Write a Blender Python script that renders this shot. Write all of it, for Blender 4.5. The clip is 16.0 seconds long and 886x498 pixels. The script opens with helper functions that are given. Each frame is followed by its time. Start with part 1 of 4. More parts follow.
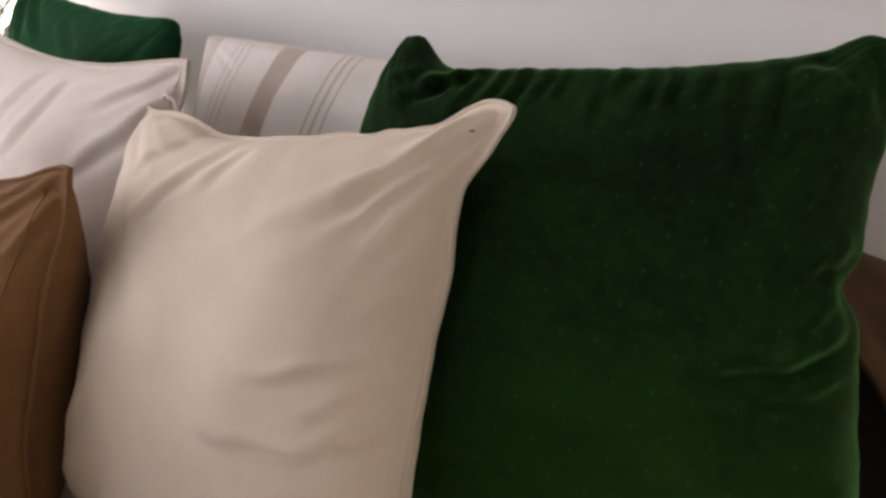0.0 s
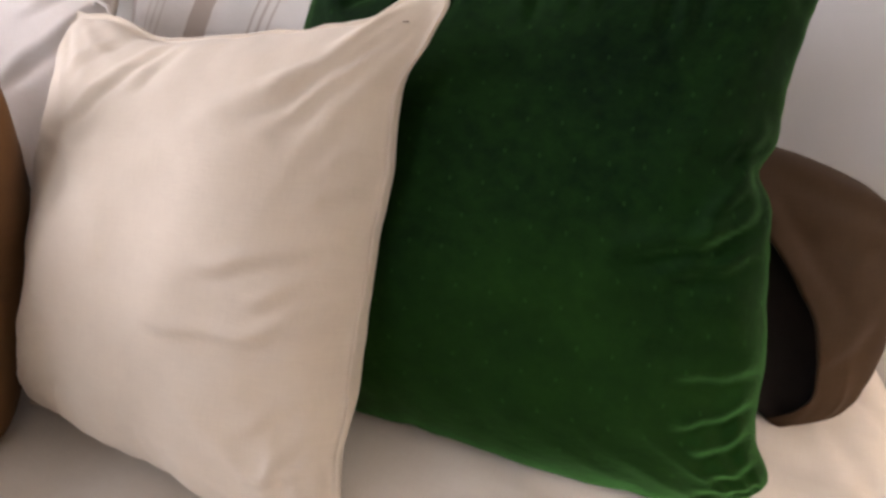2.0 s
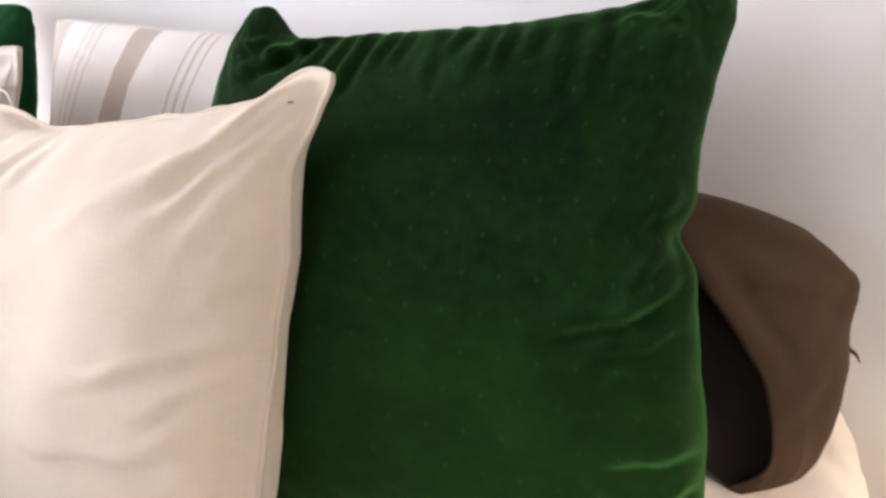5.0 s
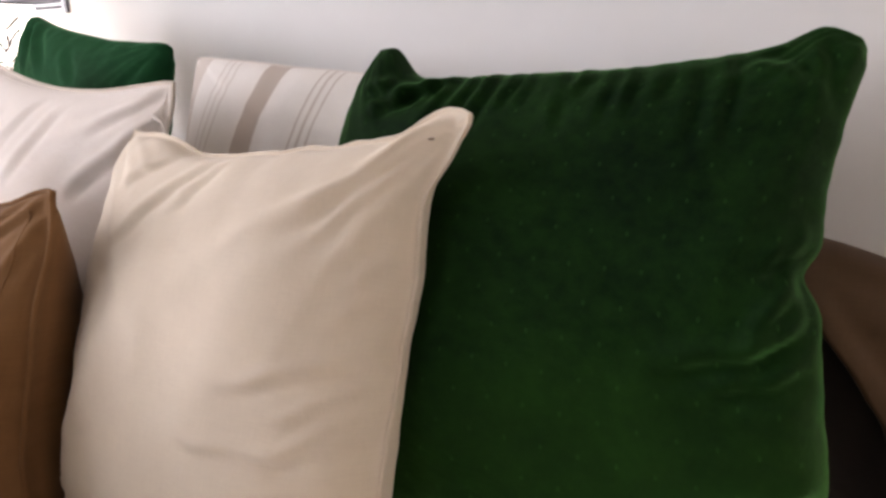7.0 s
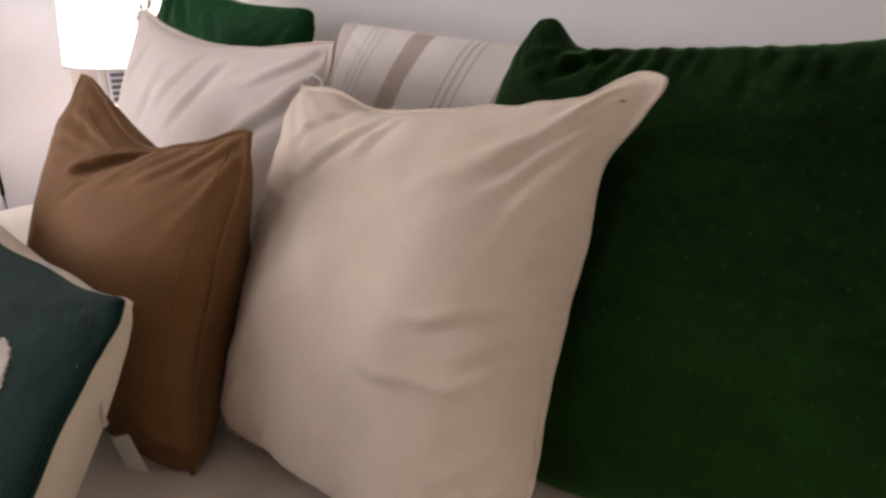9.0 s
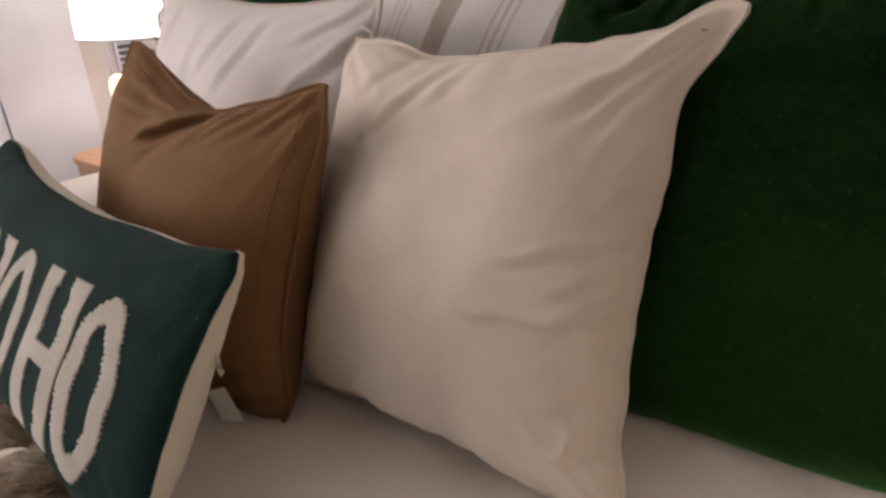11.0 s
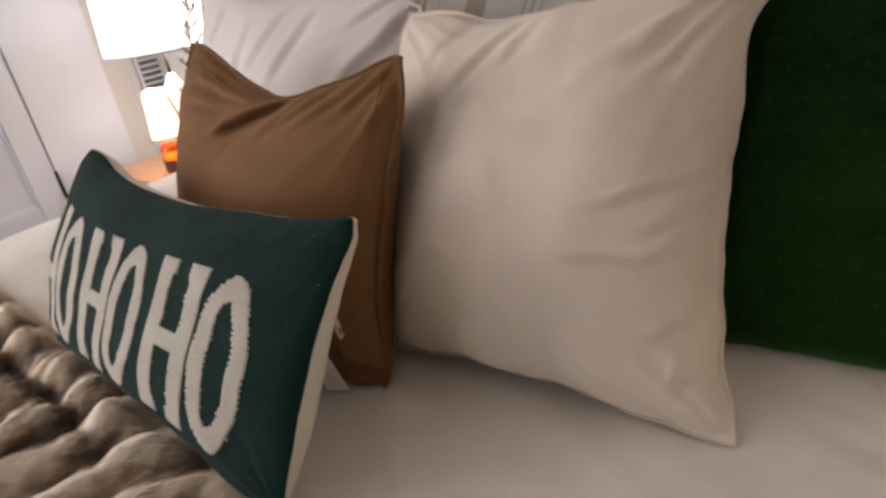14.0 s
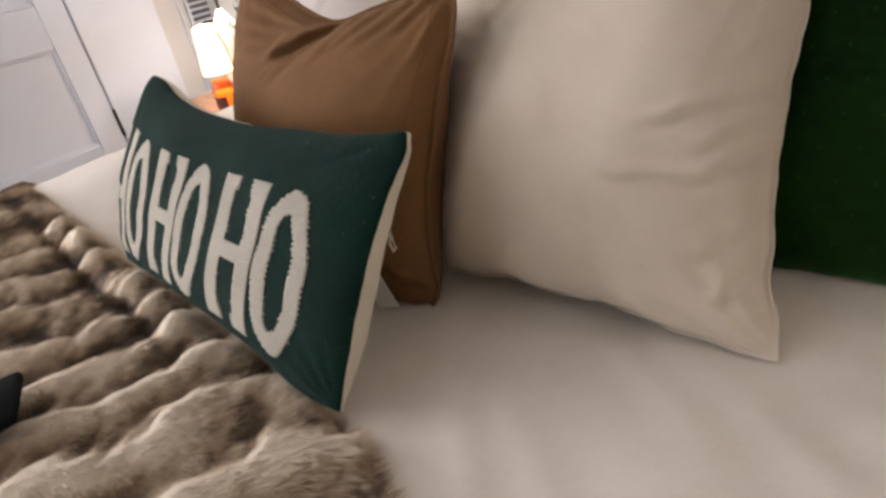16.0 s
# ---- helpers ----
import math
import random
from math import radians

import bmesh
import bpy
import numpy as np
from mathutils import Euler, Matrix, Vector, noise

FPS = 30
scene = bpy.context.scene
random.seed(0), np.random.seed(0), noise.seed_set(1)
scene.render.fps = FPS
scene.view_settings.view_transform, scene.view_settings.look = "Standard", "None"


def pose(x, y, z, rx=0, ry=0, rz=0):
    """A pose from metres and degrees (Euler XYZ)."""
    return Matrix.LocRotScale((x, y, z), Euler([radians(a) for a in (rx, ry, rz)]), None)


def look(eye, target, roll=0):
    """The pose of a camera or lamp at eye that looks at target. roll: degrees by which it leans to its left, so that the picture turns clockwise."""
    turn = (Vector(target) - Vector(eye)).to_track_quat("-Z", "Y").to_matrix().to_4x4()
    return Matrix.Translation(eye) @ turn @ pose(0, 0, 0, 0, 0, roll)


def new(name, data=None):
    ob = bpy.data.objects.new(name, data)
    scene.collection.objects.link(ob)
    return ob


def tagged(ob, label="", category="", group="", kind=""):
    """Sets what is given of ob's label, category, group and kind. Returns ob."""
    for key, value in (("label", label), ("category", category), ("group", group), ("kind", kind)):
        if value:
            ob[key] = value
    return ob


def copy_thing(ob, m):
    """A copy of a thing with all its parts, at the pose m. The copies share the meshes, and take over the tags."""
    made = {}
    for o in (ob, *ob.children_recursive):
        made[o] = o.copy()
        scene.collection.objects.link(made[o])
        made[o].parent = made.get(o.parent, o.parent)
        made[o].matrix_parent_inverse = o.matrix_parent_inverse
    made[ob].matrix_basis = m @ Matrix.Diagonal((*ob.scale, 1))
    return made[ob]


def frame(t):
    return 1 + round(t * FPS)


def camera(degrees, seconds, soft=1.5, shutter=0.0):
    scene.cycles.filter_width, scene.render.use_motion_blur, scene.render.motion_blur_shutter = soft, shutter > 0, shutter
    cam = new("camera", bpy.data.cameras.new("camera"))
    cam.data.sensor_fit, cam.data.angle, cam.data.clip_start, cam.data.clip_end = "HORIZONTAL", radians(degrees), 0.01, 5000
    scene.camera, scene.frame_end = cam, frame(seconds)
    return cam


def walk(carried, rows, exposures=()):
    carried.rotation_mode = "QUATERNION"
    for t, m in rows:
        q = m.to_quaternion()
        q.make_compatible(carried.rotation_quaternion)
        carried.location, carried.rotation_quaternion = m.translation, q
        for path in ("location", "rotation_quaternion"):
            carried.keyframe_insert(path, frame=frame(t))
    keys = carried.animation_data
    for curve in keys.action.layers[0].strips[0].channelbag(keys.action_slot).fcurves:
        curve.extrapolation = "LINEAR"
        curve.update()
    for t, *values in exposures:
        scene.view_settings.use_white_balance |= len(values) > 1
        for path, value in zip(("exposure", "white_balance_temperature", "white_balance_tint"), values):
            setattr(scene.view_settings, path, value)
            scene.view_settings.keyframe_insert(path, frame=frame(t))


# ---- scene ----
cam = camera(73.2, 16.0, soft=3.0)
PATH = [
    (0, (0.223, -0.334, 1.197), (-0.663, 1.308, 0.476), 1.9),
    (0.5, (0.236, -0.335, 1.179), (-0.647, 1.295, 0.429), 1.7),
    (1, (0.249, -0.327, 1.182), (-0.589, 1.272, 0.322), 1.6),
    (1.5, (0.255, -0.348, 1.169), (-0.529, 1.268, 0.291), 2.1),
    (2.5, (0.286, -0.352, 1.16), (-0.427, 1.277, 0.244), 1.9),
    (3.5, (0.315, -0.285, 1.165), (-0.305, 1.392, 0.268), 0.8),
    (6, (0.316, -0.262, 1.196), (-0.543, 1.394, 0.477), -1.8),
    (6.5, (0.299, -0.289, 1.198), (-0.605, 1.349, 0.491), -1.3),
    (7, (0.278, -0.32, 1.2), (-0.67, 1.298, 0.504), -1.0),
    (7.5, (0.252, -0.347, 1.196), (-0.734, 1.253, 0.511), -0.5),
    (8, (0.226, -0.378, 1.189), (-0.809, 1.19, 0.504), 0.4),
    (8.5, (0.208, -0.401, 1.183), (-0.861, 1.139, 0.487), 1.2),
    (9, (0.189, -0.42, 1.173), (-0.903, 1.089, 0.444), 1.6),
    (9.5, (0.17, -0.439, 1.168), (-0.929, 1.046, 0.402), 1.5),
    (12, (0.102, -0.53, 1.156), (-0.934, 0.94, 0.28), -4.1),
    (12.5, (0.09, -0.544, 1.152), (-0.94, 0.93, 0.276), -4.8),
    (13, (0.081, -0.561, 1.151), (-0.953, 0.908, 0.272), -5.6),
    (13.5, (0.079, -0.572, 1.15), (-0.985, 0.874, 0.269), -7.0),
    (14, (0.076, -0.588, 1.149), (-1.022, 0.83, 0.263), -8.8),
    (14.5, (0.074, -0.602, 1.149), (-1.062, 0.781, 0.256), -9.9),
    (15, (0.076, -0.615, 1.145), (-1.099, 0.722, 0.232), -10.5),
    (15.5, (0.079, -0.623, 1.139), (-1.103, 0.671, 0.175), -10.8),
    (16, (0.087, -0.625, 1.129), (-1.091, 0.629, 0.111), -10.7),
]
EXPOSURES = [(0.0, -0.35, 6850, 21), (1.5, 0.0, 6700, 21), (2.5, 0.42, 6450, 20), (3.5, 0.76, 6300, 18), (6.0, 0.40, 6550, 19), (7.0, 0.05, 6750, 20), (8.0, -0.33, 6950, 23), (9.0, -0.54, 7000, 24), (12.0, -0.70, 7050, 24), (14.0, -0.63, 6900, 20), (16.0, -0.43, 6750, 17)]
walk(cam, [(t, look(eye, target, roll)) for t, eye, target, roll in PATH], EXPOSURES)

# ---- world and lights ----
world = bpy.data.worlds.new("sky_world")
scene.world = world
world.use_nodes = True
wn, wl = world.node_tree.nodes, world.node_tree.links
sky = wn.new("ShaderNodeTexSky")
sky.sky_type, sky.sun_disc, sky.sun_elevation, sky.sun_rotation = "NISHITA", False, radians(35), radians(200)
wl.new(sky.outputs[0], wn["Background"].inputs["Color"])
wn["Background"].inputs["Strength"].default_value = 0.12


def area_light(name, m, sx, sy, watts, colour):
    d = bpy.data.lights.new(name, "AREA")
    d.shape, d.size, d.size_y, d.energy, d.color = "RECTANGLE", sx, sy, watts, colour
    ob = new(name, d)
    ob.matrix_world = m
    return ob


def point_light(name, place, watts, colour, radius):
    d = bpy.data.lights.new(name, "POINT")
    d.energy, d.color, d.shadow_soft_size = watts, colour, radius
    ob = new(name, d)
    ob.location = place
    return ob


WIN_Y, WIN_Z = (-2.55, -0.65), (0.85, 2.15)      # the window in the left wall
area_light("window_daylight", look((-2.63, -1.6, 1.5), (0.0, -0.8, 1.0)), 1.85, 1.28, 76, (0.88, 0.93, 1.0))
area_light("south_window_daylight", look((-1.6, -3.78, 1.5), (-1.6, 0.0, 1.1)), 1.55, 1.25, 28, (0.73, 0.86, 1.0))
LAMP = (-2.085, 0.72)
point_light("lamp_bulb_light", (LAMP[0], LAMP[1], 1.08), 9, (1.0, 0.98, 0.97), 0.045)
LAMP2 = (1.14, 0.10)
point_light("right_lamp_bulb_light", (LAMP2[0], LAMP2[1], 1.08), 8.5, (1.0, 0.74, 0.45), 0.045)
WARMER = (-2.005, 0.585)
point_light("warmer_bulb_light", (WARMER[0], WARMER[1], 0.765), 2.6, (1.0, 0.62, 0.30), 0.012)


# ---- materials ----
def node_mat(name, rough=0.8, metallic=0.0):
    m = bpy.data.materials.new(name)
    m.use_nodes = True
    b = m.node_tree.nodes["Principled BSDF"]
    b.inputs["Roughness"].default_value = rough
    b.inputs["Metallic"].default_value = metallic
    return m, m.node_tree.nodes, m.node_tree.links, b


def noise_node(n, l, vec, scale, detail=4.0, rough=0.6):
    t = n.new("ShaderNodeTexNoise")
    t.inputs["Scale"].default_value, t.inputs["Detail"].default_value, t.inputs["Roughness"].default_value = scale, detail, rough
    l.new(vec, t.inputs["Vector"])
    return t.outputs["Fac"]


def ramp(n, l, fac, stops):
    r = n.new("ShaderNodeValToRGB")
    e = r.color_ramp.elements
    while len(e) < len(stops):
        e.new(0.5)
    for k, (p, c) in enumerate(stops):
        e[k].position, e[k].color = p, (*c, 1)
    l.new(fac, r.inputs["Fac"])
    return r.outputs["Color"]


def math_node(n, l, op, a, b=None):
    m = n.new("ShaderNodeMath")
    m.operation = op
    for k, v in enumerate((a, b)):
        if v is None:
            continue
        if isinstance(v, (int, float)):
            m.inputs[k].default_value = v
        else:
            l.new(v, m.inputs[k])
    return m.outputs[0]


def mix(n, l, fac, a, b, blend="MIX"):
    m = n.new("ShaderNodeMix")
    m.data_type, m.blend_type = "RGBA", blend
    for k, v in ((0, fac), (6, a), (7, b)):
        if isinstance(v, (int, float)):
            m.inputs[k].default_value = v
        elif isinstance(v, tuple):
            m.inputs[k].default_value = (*v, 1)
        else:
            l.new(v, m.inputs[k])
    return m.outputs[2]


def bump(n, l, b, height, strength, distance, onto=None):
    k = n.new("ShaderNodeBump")
    k.inputs["Strength"].default_value, k.inputs["Distance"].default_value = strength, distance
    l.new(height, k.inputs["Height"])
    if onto:
        l.new(onto, k.inputs["Normal"])
    l.new(k.outputs["Normal"], b.inputs["Normal"])
    return k.outputs["Normal"]


def coords(n, kind="UV"):
    return n.new("ShaderNodeTexCoord").outputs[kind]


def stretched(n, l, vec, sx, sy, sz=1.0):
    m = n.new("ShaderNodeMapping")
    m.inputs["Scale"].default_value = (sx, sy, sz)
    l.new(vec, m.inputs["Vector"])
    return m.outputs[0]


def woven(name, low, high, weave=420.0, rough=0.85, sheen=0.15, relief=0.25, kind="UV"):
    """Plain woven cloth: crossed threads, slubs and faint blotches."""
    m, n, l, b = node_mat(name, rough)
    c = coords(n, kind)
    blotch = noise_node(n, l, c, 7.0, 5.0)
    warp = noise_node(n, l, stretched(n, l, c, weave, weave * 0.09), 1.0, 2.0)
    weft = noise_node(n, l, stretched(n, l, c, weave * 0.09, weave), 1.0, 2.0)
    threads = math_node(n, l, "ADD", warp, weft)
    tone = math_node(n, l, "ADD", math_node(n, l, "MULTIPLY", blotch, 0.6), math_node(n, l, "MULTIPLY", threads, 0.2))
    l.new(ramp(n, l, tone, [(0.3, low), (0.72, high)]), b.inputs["Base Color"])
    b.inputs["Sheen Weight"].default_value, b.inputs["Sheen Roughness"].default_value = sheen, 0.5
    b.inputs["Specular IOR Level"].default_value = 0.2
    soft = bump(n, l, b, noise_node(n, l, c, 26.0, 3.0), 0.25, 0.004)
    bump(n, l, b, threads, relief, 0.0008, soft)
    return m


def velvet(name, low, high, tip, dots=True):
    """Short-pile velvet with brushed patches and rows of tiny pin tufts."""
    m, n, l, b = node_mat(name, 0.75)
    c = coords(n)
    brushed = noise_node(n, l, stretched(n, l, c, 5.0, 7.0), 1.0, 6.0, 0.68)
    pile = noise_node(n, l, c, 700.0, 2.0)
    mottle = noise_node(n, l, c, 55.0, 4.0, 0.65)
    tone = math_node(n, l, "ADD", math_node(n, l, "ADD", math_node(n, l, "MULTIPLY", brushed, 0.55), math_node(n, l, "MULTIPLY", mottle, 0.32)), math_node(n, l, "MULTIPLY", pile, 0.15))
    if dots:                                     # lower part painted lighter, as if more light fell there
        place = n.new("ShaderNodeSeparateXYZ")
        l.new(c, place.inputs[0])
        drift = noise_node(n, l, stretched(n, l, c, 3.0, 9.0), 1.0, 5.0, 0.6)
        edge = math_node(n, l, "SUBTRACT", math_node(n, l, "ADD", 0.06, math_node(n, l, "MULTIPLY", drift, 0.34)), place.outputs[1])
        lower_light = n.new("ShaderNodeMapRange")
        lower_light.interpolation_type = "SMOOTHSTEP"
        l.new(edge, lower_light.inputs["Value"])
        lower_light.inputs["From Min"].default_value, lower_light.inputs["From Max"].default_value = -0.16, 0.12
        lower_light.inputs["To Min"].default_value, lower_light.inputs["To Max"].default_value = -0.05, 0.13
        tone = math_node(n, l, "ADD", tone, lower_light.outputs[0])
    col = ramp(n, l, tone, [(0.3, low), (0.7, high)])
    nap = n.new("ShaderNodeVectorMath")          # the pile lies downwards
    nap.operation = "ADD"
    l.new(n.new("ShaderNodeNewGeometry").outputs["Normal"], nap.inputs[0])
    nap.inputs[1].default_value = (0.06, 0.0, -0.32)
    even = n.new("ShaderNodeVectorMath")
    even.operation = "NORMALIZE"
    l.new(nap.outputs[0], even.inputs[0])
    soft = bump(n, l, b, brushed, 0.35, 0.012, even.outputs[0])
    if dots:
        sep = n.new("ShaderNodeSeparateXYZ")
        l.new(c, sep.inputs[0])
        step = 0.040
        row = math_node(n, l, "DIVIDE", sep.outputs[1], step)
        odd = math_node(n, l, "MULTIPLY", math_node(n, l, "MODULO", math_node(n, l, "FLOOR", row), 2.0), 0.5)
        fx = math_node(n, l, "SUBTRACT", math_node(n, l, "FRACT", math_node(n, l, "ADD", math_node(n, l, "DIVIDE", sep.outputs[0], step), odd)), 0.5)
        fy = math_node(n, l, "SUBTRACT", math_node(n, l, "FRACT", row), 0.5)
        r2 = math_node(n, l, "ADD", math_node(n, l, "POWER", fx, 2.0), math_node(n, l, "POWER", math_node(n, l, "MULTIPLY", fy, 0.7), 2.0))
        dot = math_node(n, l, "LESS_THAN", math_node(n, l, "ADD", r2, math_node(n, l, "MULTIPLY", pile, 0.004)), 0.0045)
        col = mix(n, l, math_node(n, l, "MULTIPLY", dot, 0.07), col, tip)
        soft = bump(n, l, b, dot, 0.5, 0.0015, soft)
    l.new(col, b.inputs["Base Color"])
    bump(n, l, b, pile, 0.35, 0.0012, soft)
    b.inputs["Sheen Weight"].default_value, b.inputs["Sheen Roughness"].default_value = 0.9, 0.30
    b.inputs["Sheen Tint"].default_value = (*tip, 1)
    b.inputs["Specular IOR Level"].default_value = 0.06
    return m


def plain(name, low, high, rough=0.5, metallic=0.0, scale=9.0, relief=0.05, kind="Object"):
    m, n, l, b = node_mat(name, rough, metallic)
    c = coords(n, kind)
    f = noise_node(n, l, c, scale, 6.0)
    l.new(ramp(n, l, f, [(0.3, low), (0.7, high)]), b.inputs["Base Color"])
    bump(n, l, b, noise_node(n, l, c, scale * 22, 3.0), relief, 0.002)
    return m


def glowing(name, colour, strength):
    m, n, l, b = node_mat(name, 0.6)
    b.inputs["Base Color"].default_value = (0.8, 0.75, 0.66, 1)
    b.inputs["Emission Color"].default_value, b.inputs["Emission Strength"].default_value = (*colour, 1), strength
    return m


def knit(name, low, high):
    """Flat knit: columns of small stitches."""
    m, n, l, b = node_mat(name, 0.9)
    c = coords(n)
    w = n.new("ShaderNodeTexWave")
    w.inputs["Scale"].default_value, w.inputs["Distortion"].default_value, w.inputs["Detail"].default_value = 95.0, 2.5, 2.0
    l.new(c, w.inputs["Vector"])
    fuzz = noise_node(n, l, stretched(n, l, c, 300, 190), 1.0, 3.0)
    tone = math_node(n, l, "ADD", math_node(n, l, "MULTIPLY", noise_node(n, l, c, 11.0, 4.0), 0.5), math_node(n, l, "MULTIPLY", fuzz, 0.5))
    lint = math_node(n, l, "GREATER_THAN", noise_node(n, l, c, 190.0, 1.0), 0.765)
    l.new(mix(n, l, math_node(n, l, "MULTIPLY", lint, 0.35), ramp(n, l, tone, [(0.32, low), (0.68, high)]), (0.5, 0.48, 0.42)), b.inputs["Base Color"])
    b.inputs["Sheen Weight"].default_value = 0.06
    b.inputs["Specular IOR Level"].default_value = 0.15
    soft = bump(n, l, b, w.outputs["Fac"], 0.5, 0.0015)
    bump(n, l, b, fuzz, 0.8, 0.002, soft)
    return m


def striped(name):
    """Off-white cotton with woven tan stripes, one broad to three fine."""
    m = woven(name, (0.66, 0.61, 0.55), (0.78, 0.73, 0.68))
    n, l = m.node_tree.nodes, m.node_tree.links
    b = n["Principled BSDF"]
    base = b.inputs["Base Color"].links[0].from_socket
    sep = n.new("ShaderNodeSeparateXYZ")
    l.new(coords(n), sep.inputs[0])
    wob = math_node(n, l, "MULTIPLY", math_node(n, l, "SUBTRACT", noise_node(n, l, coords(n), 90.0), 0.5), 0.0016)
    x = math_node(n, l, "ADD", math_node(n, l, "ADD", sep.outputs[0], math_node(n, l, "MULTIPLY", math_node(n, l, "SUBTRACT", 0.52, sep.outputs[1]), 0.16)), wob)
    total = None
    for centre, half, depth in ((0.022, 0.020, 0.75), (0.085, 0.0022, 0.5), (0.100, 0.0022, 0.5), (0.115, 0.0022, 0.5), (0.198, 0.0215, 1.0), (0.296, 0.0022, 0.8),
                                (0.312, 0.0030, 0.8), (0.329, 0.0022, 0.8), (0.42, 0.0215, 1.0), (0.51, 0.0022, 0.8), (0.526, 0.003, 0.8)):
        s = math_node(n, l, "MULTIPLY", math_node(n, l, "LESS_THAN", math_node(n, l, "ABSOLUTE", math_node(n, l, "SUBTRACT", x, centre)), half), depth)
        total = s if total is None else math_node(n, l, "MAXIMUM", total, s)
    l.new(mix(n, l, total, base, (0.48, 0.40, 0.335)), b.inputs["Base Color"])
    return m


CREAM = woven("cream_cotton", (0.615, 0.515, 0.405), (0.725, 0.621, 0.492))
CREAM_STITCH = woven("cream_thread", (0.50, 0.42, 0.34), (0.60, 0.51, 0.42))
OFFWHITE = woven("off_white_cotton", (0.62, 0.545, 0.48), (0.72, 0.645, 0.58))
BROWN = woven("brown_cotton", (0.150, 0.070, 0.024), (0.235, 0.116, 0.046), sheen=0.04)
BROWN_SEAM = woven("brown_thread", (0.10, 0.047, 0.02), (0.15, 0.072, 0.032))
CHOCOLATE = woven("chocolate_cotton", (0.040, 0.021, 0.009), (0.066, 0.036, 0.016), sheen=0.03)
# the same chocolate cloth, darkened to paint the shade under the flap
CHOCOLATE_SHADED = woven("chocolate_shaded", (0.02, 0.015, 0.012), (0.03, 0.022, 0.018))
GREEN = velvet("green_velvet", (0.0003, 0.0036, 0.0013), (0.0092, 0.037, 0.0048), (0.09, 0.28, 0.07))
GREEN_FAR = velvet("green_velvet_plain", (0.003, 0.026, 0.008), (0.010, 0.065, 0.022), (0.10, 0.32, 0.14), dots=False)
KNIT_GREEN = knit("pine_green_knit", (0.0008, 0.0120, 0.0080), (0.0036, 0.032, 0.0220))
KNIT_WHITE = knit("ivory_knit", (0.44, 0.39, 0.31), (0.62, 0.56, 0.46))
BACKING = woven("ivory_backing", (0.62, 0.55, 0.43), (0.74, 0.67, 0.55))
STRIPED = striped("striped_cotton")
SHEET = woven("white_sheet_cotton", (0.67, 0.595, 0.505), (0.77, 0.70, 0.61), weave=500, relief=0.15, kind="Object")
WALL = plain("painted_wall", (0.58, 0.562, 0.535), (0.635, 0.617, 0.59), 0.7, scale=1.4, relief=0.06)
TRIM = plain("white_trim_paint", (0.62, 0.655, 0.72), (0.68, 0.715, 0.78), 0.38, scale=2.2, relief=0.03)
CEIL = plain("ceiling_paint", (0.74, 0.73, 0.72), (0.79, 0.78, 0.77), 0.85, scale=2.0)
DARK_METAL = plain("dark_bronze", (0.02, 0.018, 0.016), (0.05, 0.045, 0.04), 0.4, 0.9)
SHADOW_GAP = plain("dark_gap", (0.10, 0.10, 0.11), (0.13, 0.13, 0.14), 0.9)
BLACK = plain("black_plastic", (0.004, 0.004, 0.0045), (0.008, 0.008, 0.009), 0.8)
BLACK.node_tree.nodes["Principled BSDF"].inputs["Specular IOR Level"].default_value = 0.08
SHADE_GLOW = glowing("lit_lampshade", (1.0, 0.95, 0.88), 5.0)
WARM_GLOW = glowing("lit_warmer_shade", (1.0, 0.60, 0.34), 5.0)
FLAME = glowing("lit_wax", (1.0, 0.56, 0.11), 5.0)
TAG = plain("paper_tag", (0.72, 0.69, 0.62), (0.78, 0.75, 0.68), 0.8, scale=40)
GLASS_BASE = plain("pale_ceramic", (0.60, 0.57, 0.54), (0.70, 0.67, 0.64), 0.25)
LABEL = plain("dark_red_label", (0.10, 0.018, 0.012), (0.14, 0.028, 0.018), 0.6, scale=60)


def wood_mat(name, low, high):
    m, n, l, b = node_mat(name, 0.45)
    c = coords(n, "Object")
    g = noise_node(n, l, stretched(n, l, c, 3.0, 45.0, 45.0), 1.0, 5.0)
    l.new(ramp(n, l, g, [(0.3, low), (0.7, high)]), b.inputs["Base Color"])
    bump(n, l, b, g, 0.12, 0.001)
    return m


WOOD = wood_mat("honey_wood", (0.36, 0.19, 0.105), (0.52, 0.30, 0.18))
FLOORWOOD = wood_mat("oak_floor", (0.22, 0.14, 0.08), (0.34, 0.23, 0.14))

m, n, l, b = node_mat("amber_glass", 0.08)
b.inputs["Base Color"].default_value = (0.75, 0.22, 0.03, 1)
b.inputs["Transmission Weight"].default_value, b.inputs["IOR"].default_value = 0.75, 1.45
AMBER = m
m, n, l, b = node_mat("window_glass", 0.02)
b.inputs["Transmission Weight"].default_value, b.inputs["IOR"].default_value = 1.0, 1.45
PANE = m
m, n, l, b = node_mat("faux_fur", 0.8)
tone = n.new("ShaderNodeAttribute")
tone.attribute_name = "tone"
fc = coords(n, "Object")
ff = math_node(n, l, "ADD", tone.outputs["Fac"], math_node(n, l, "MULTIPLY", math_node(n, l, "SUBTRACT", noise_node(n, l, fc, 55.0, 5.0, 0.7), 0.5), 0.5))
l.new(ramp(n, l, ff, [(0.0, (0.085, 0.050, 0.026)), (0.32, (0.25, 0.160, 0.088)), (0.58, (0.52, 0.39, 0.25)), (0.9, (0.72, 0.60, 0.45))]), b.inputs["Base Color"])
b.inputs["Sheen Weight"].default_value = 0.1
bump(n, l, b, noise_node(n, l, stretched(n, l, fc, 260, 90, 200), 1.0, 3.0), 0.5, 0.003)
FUR = m
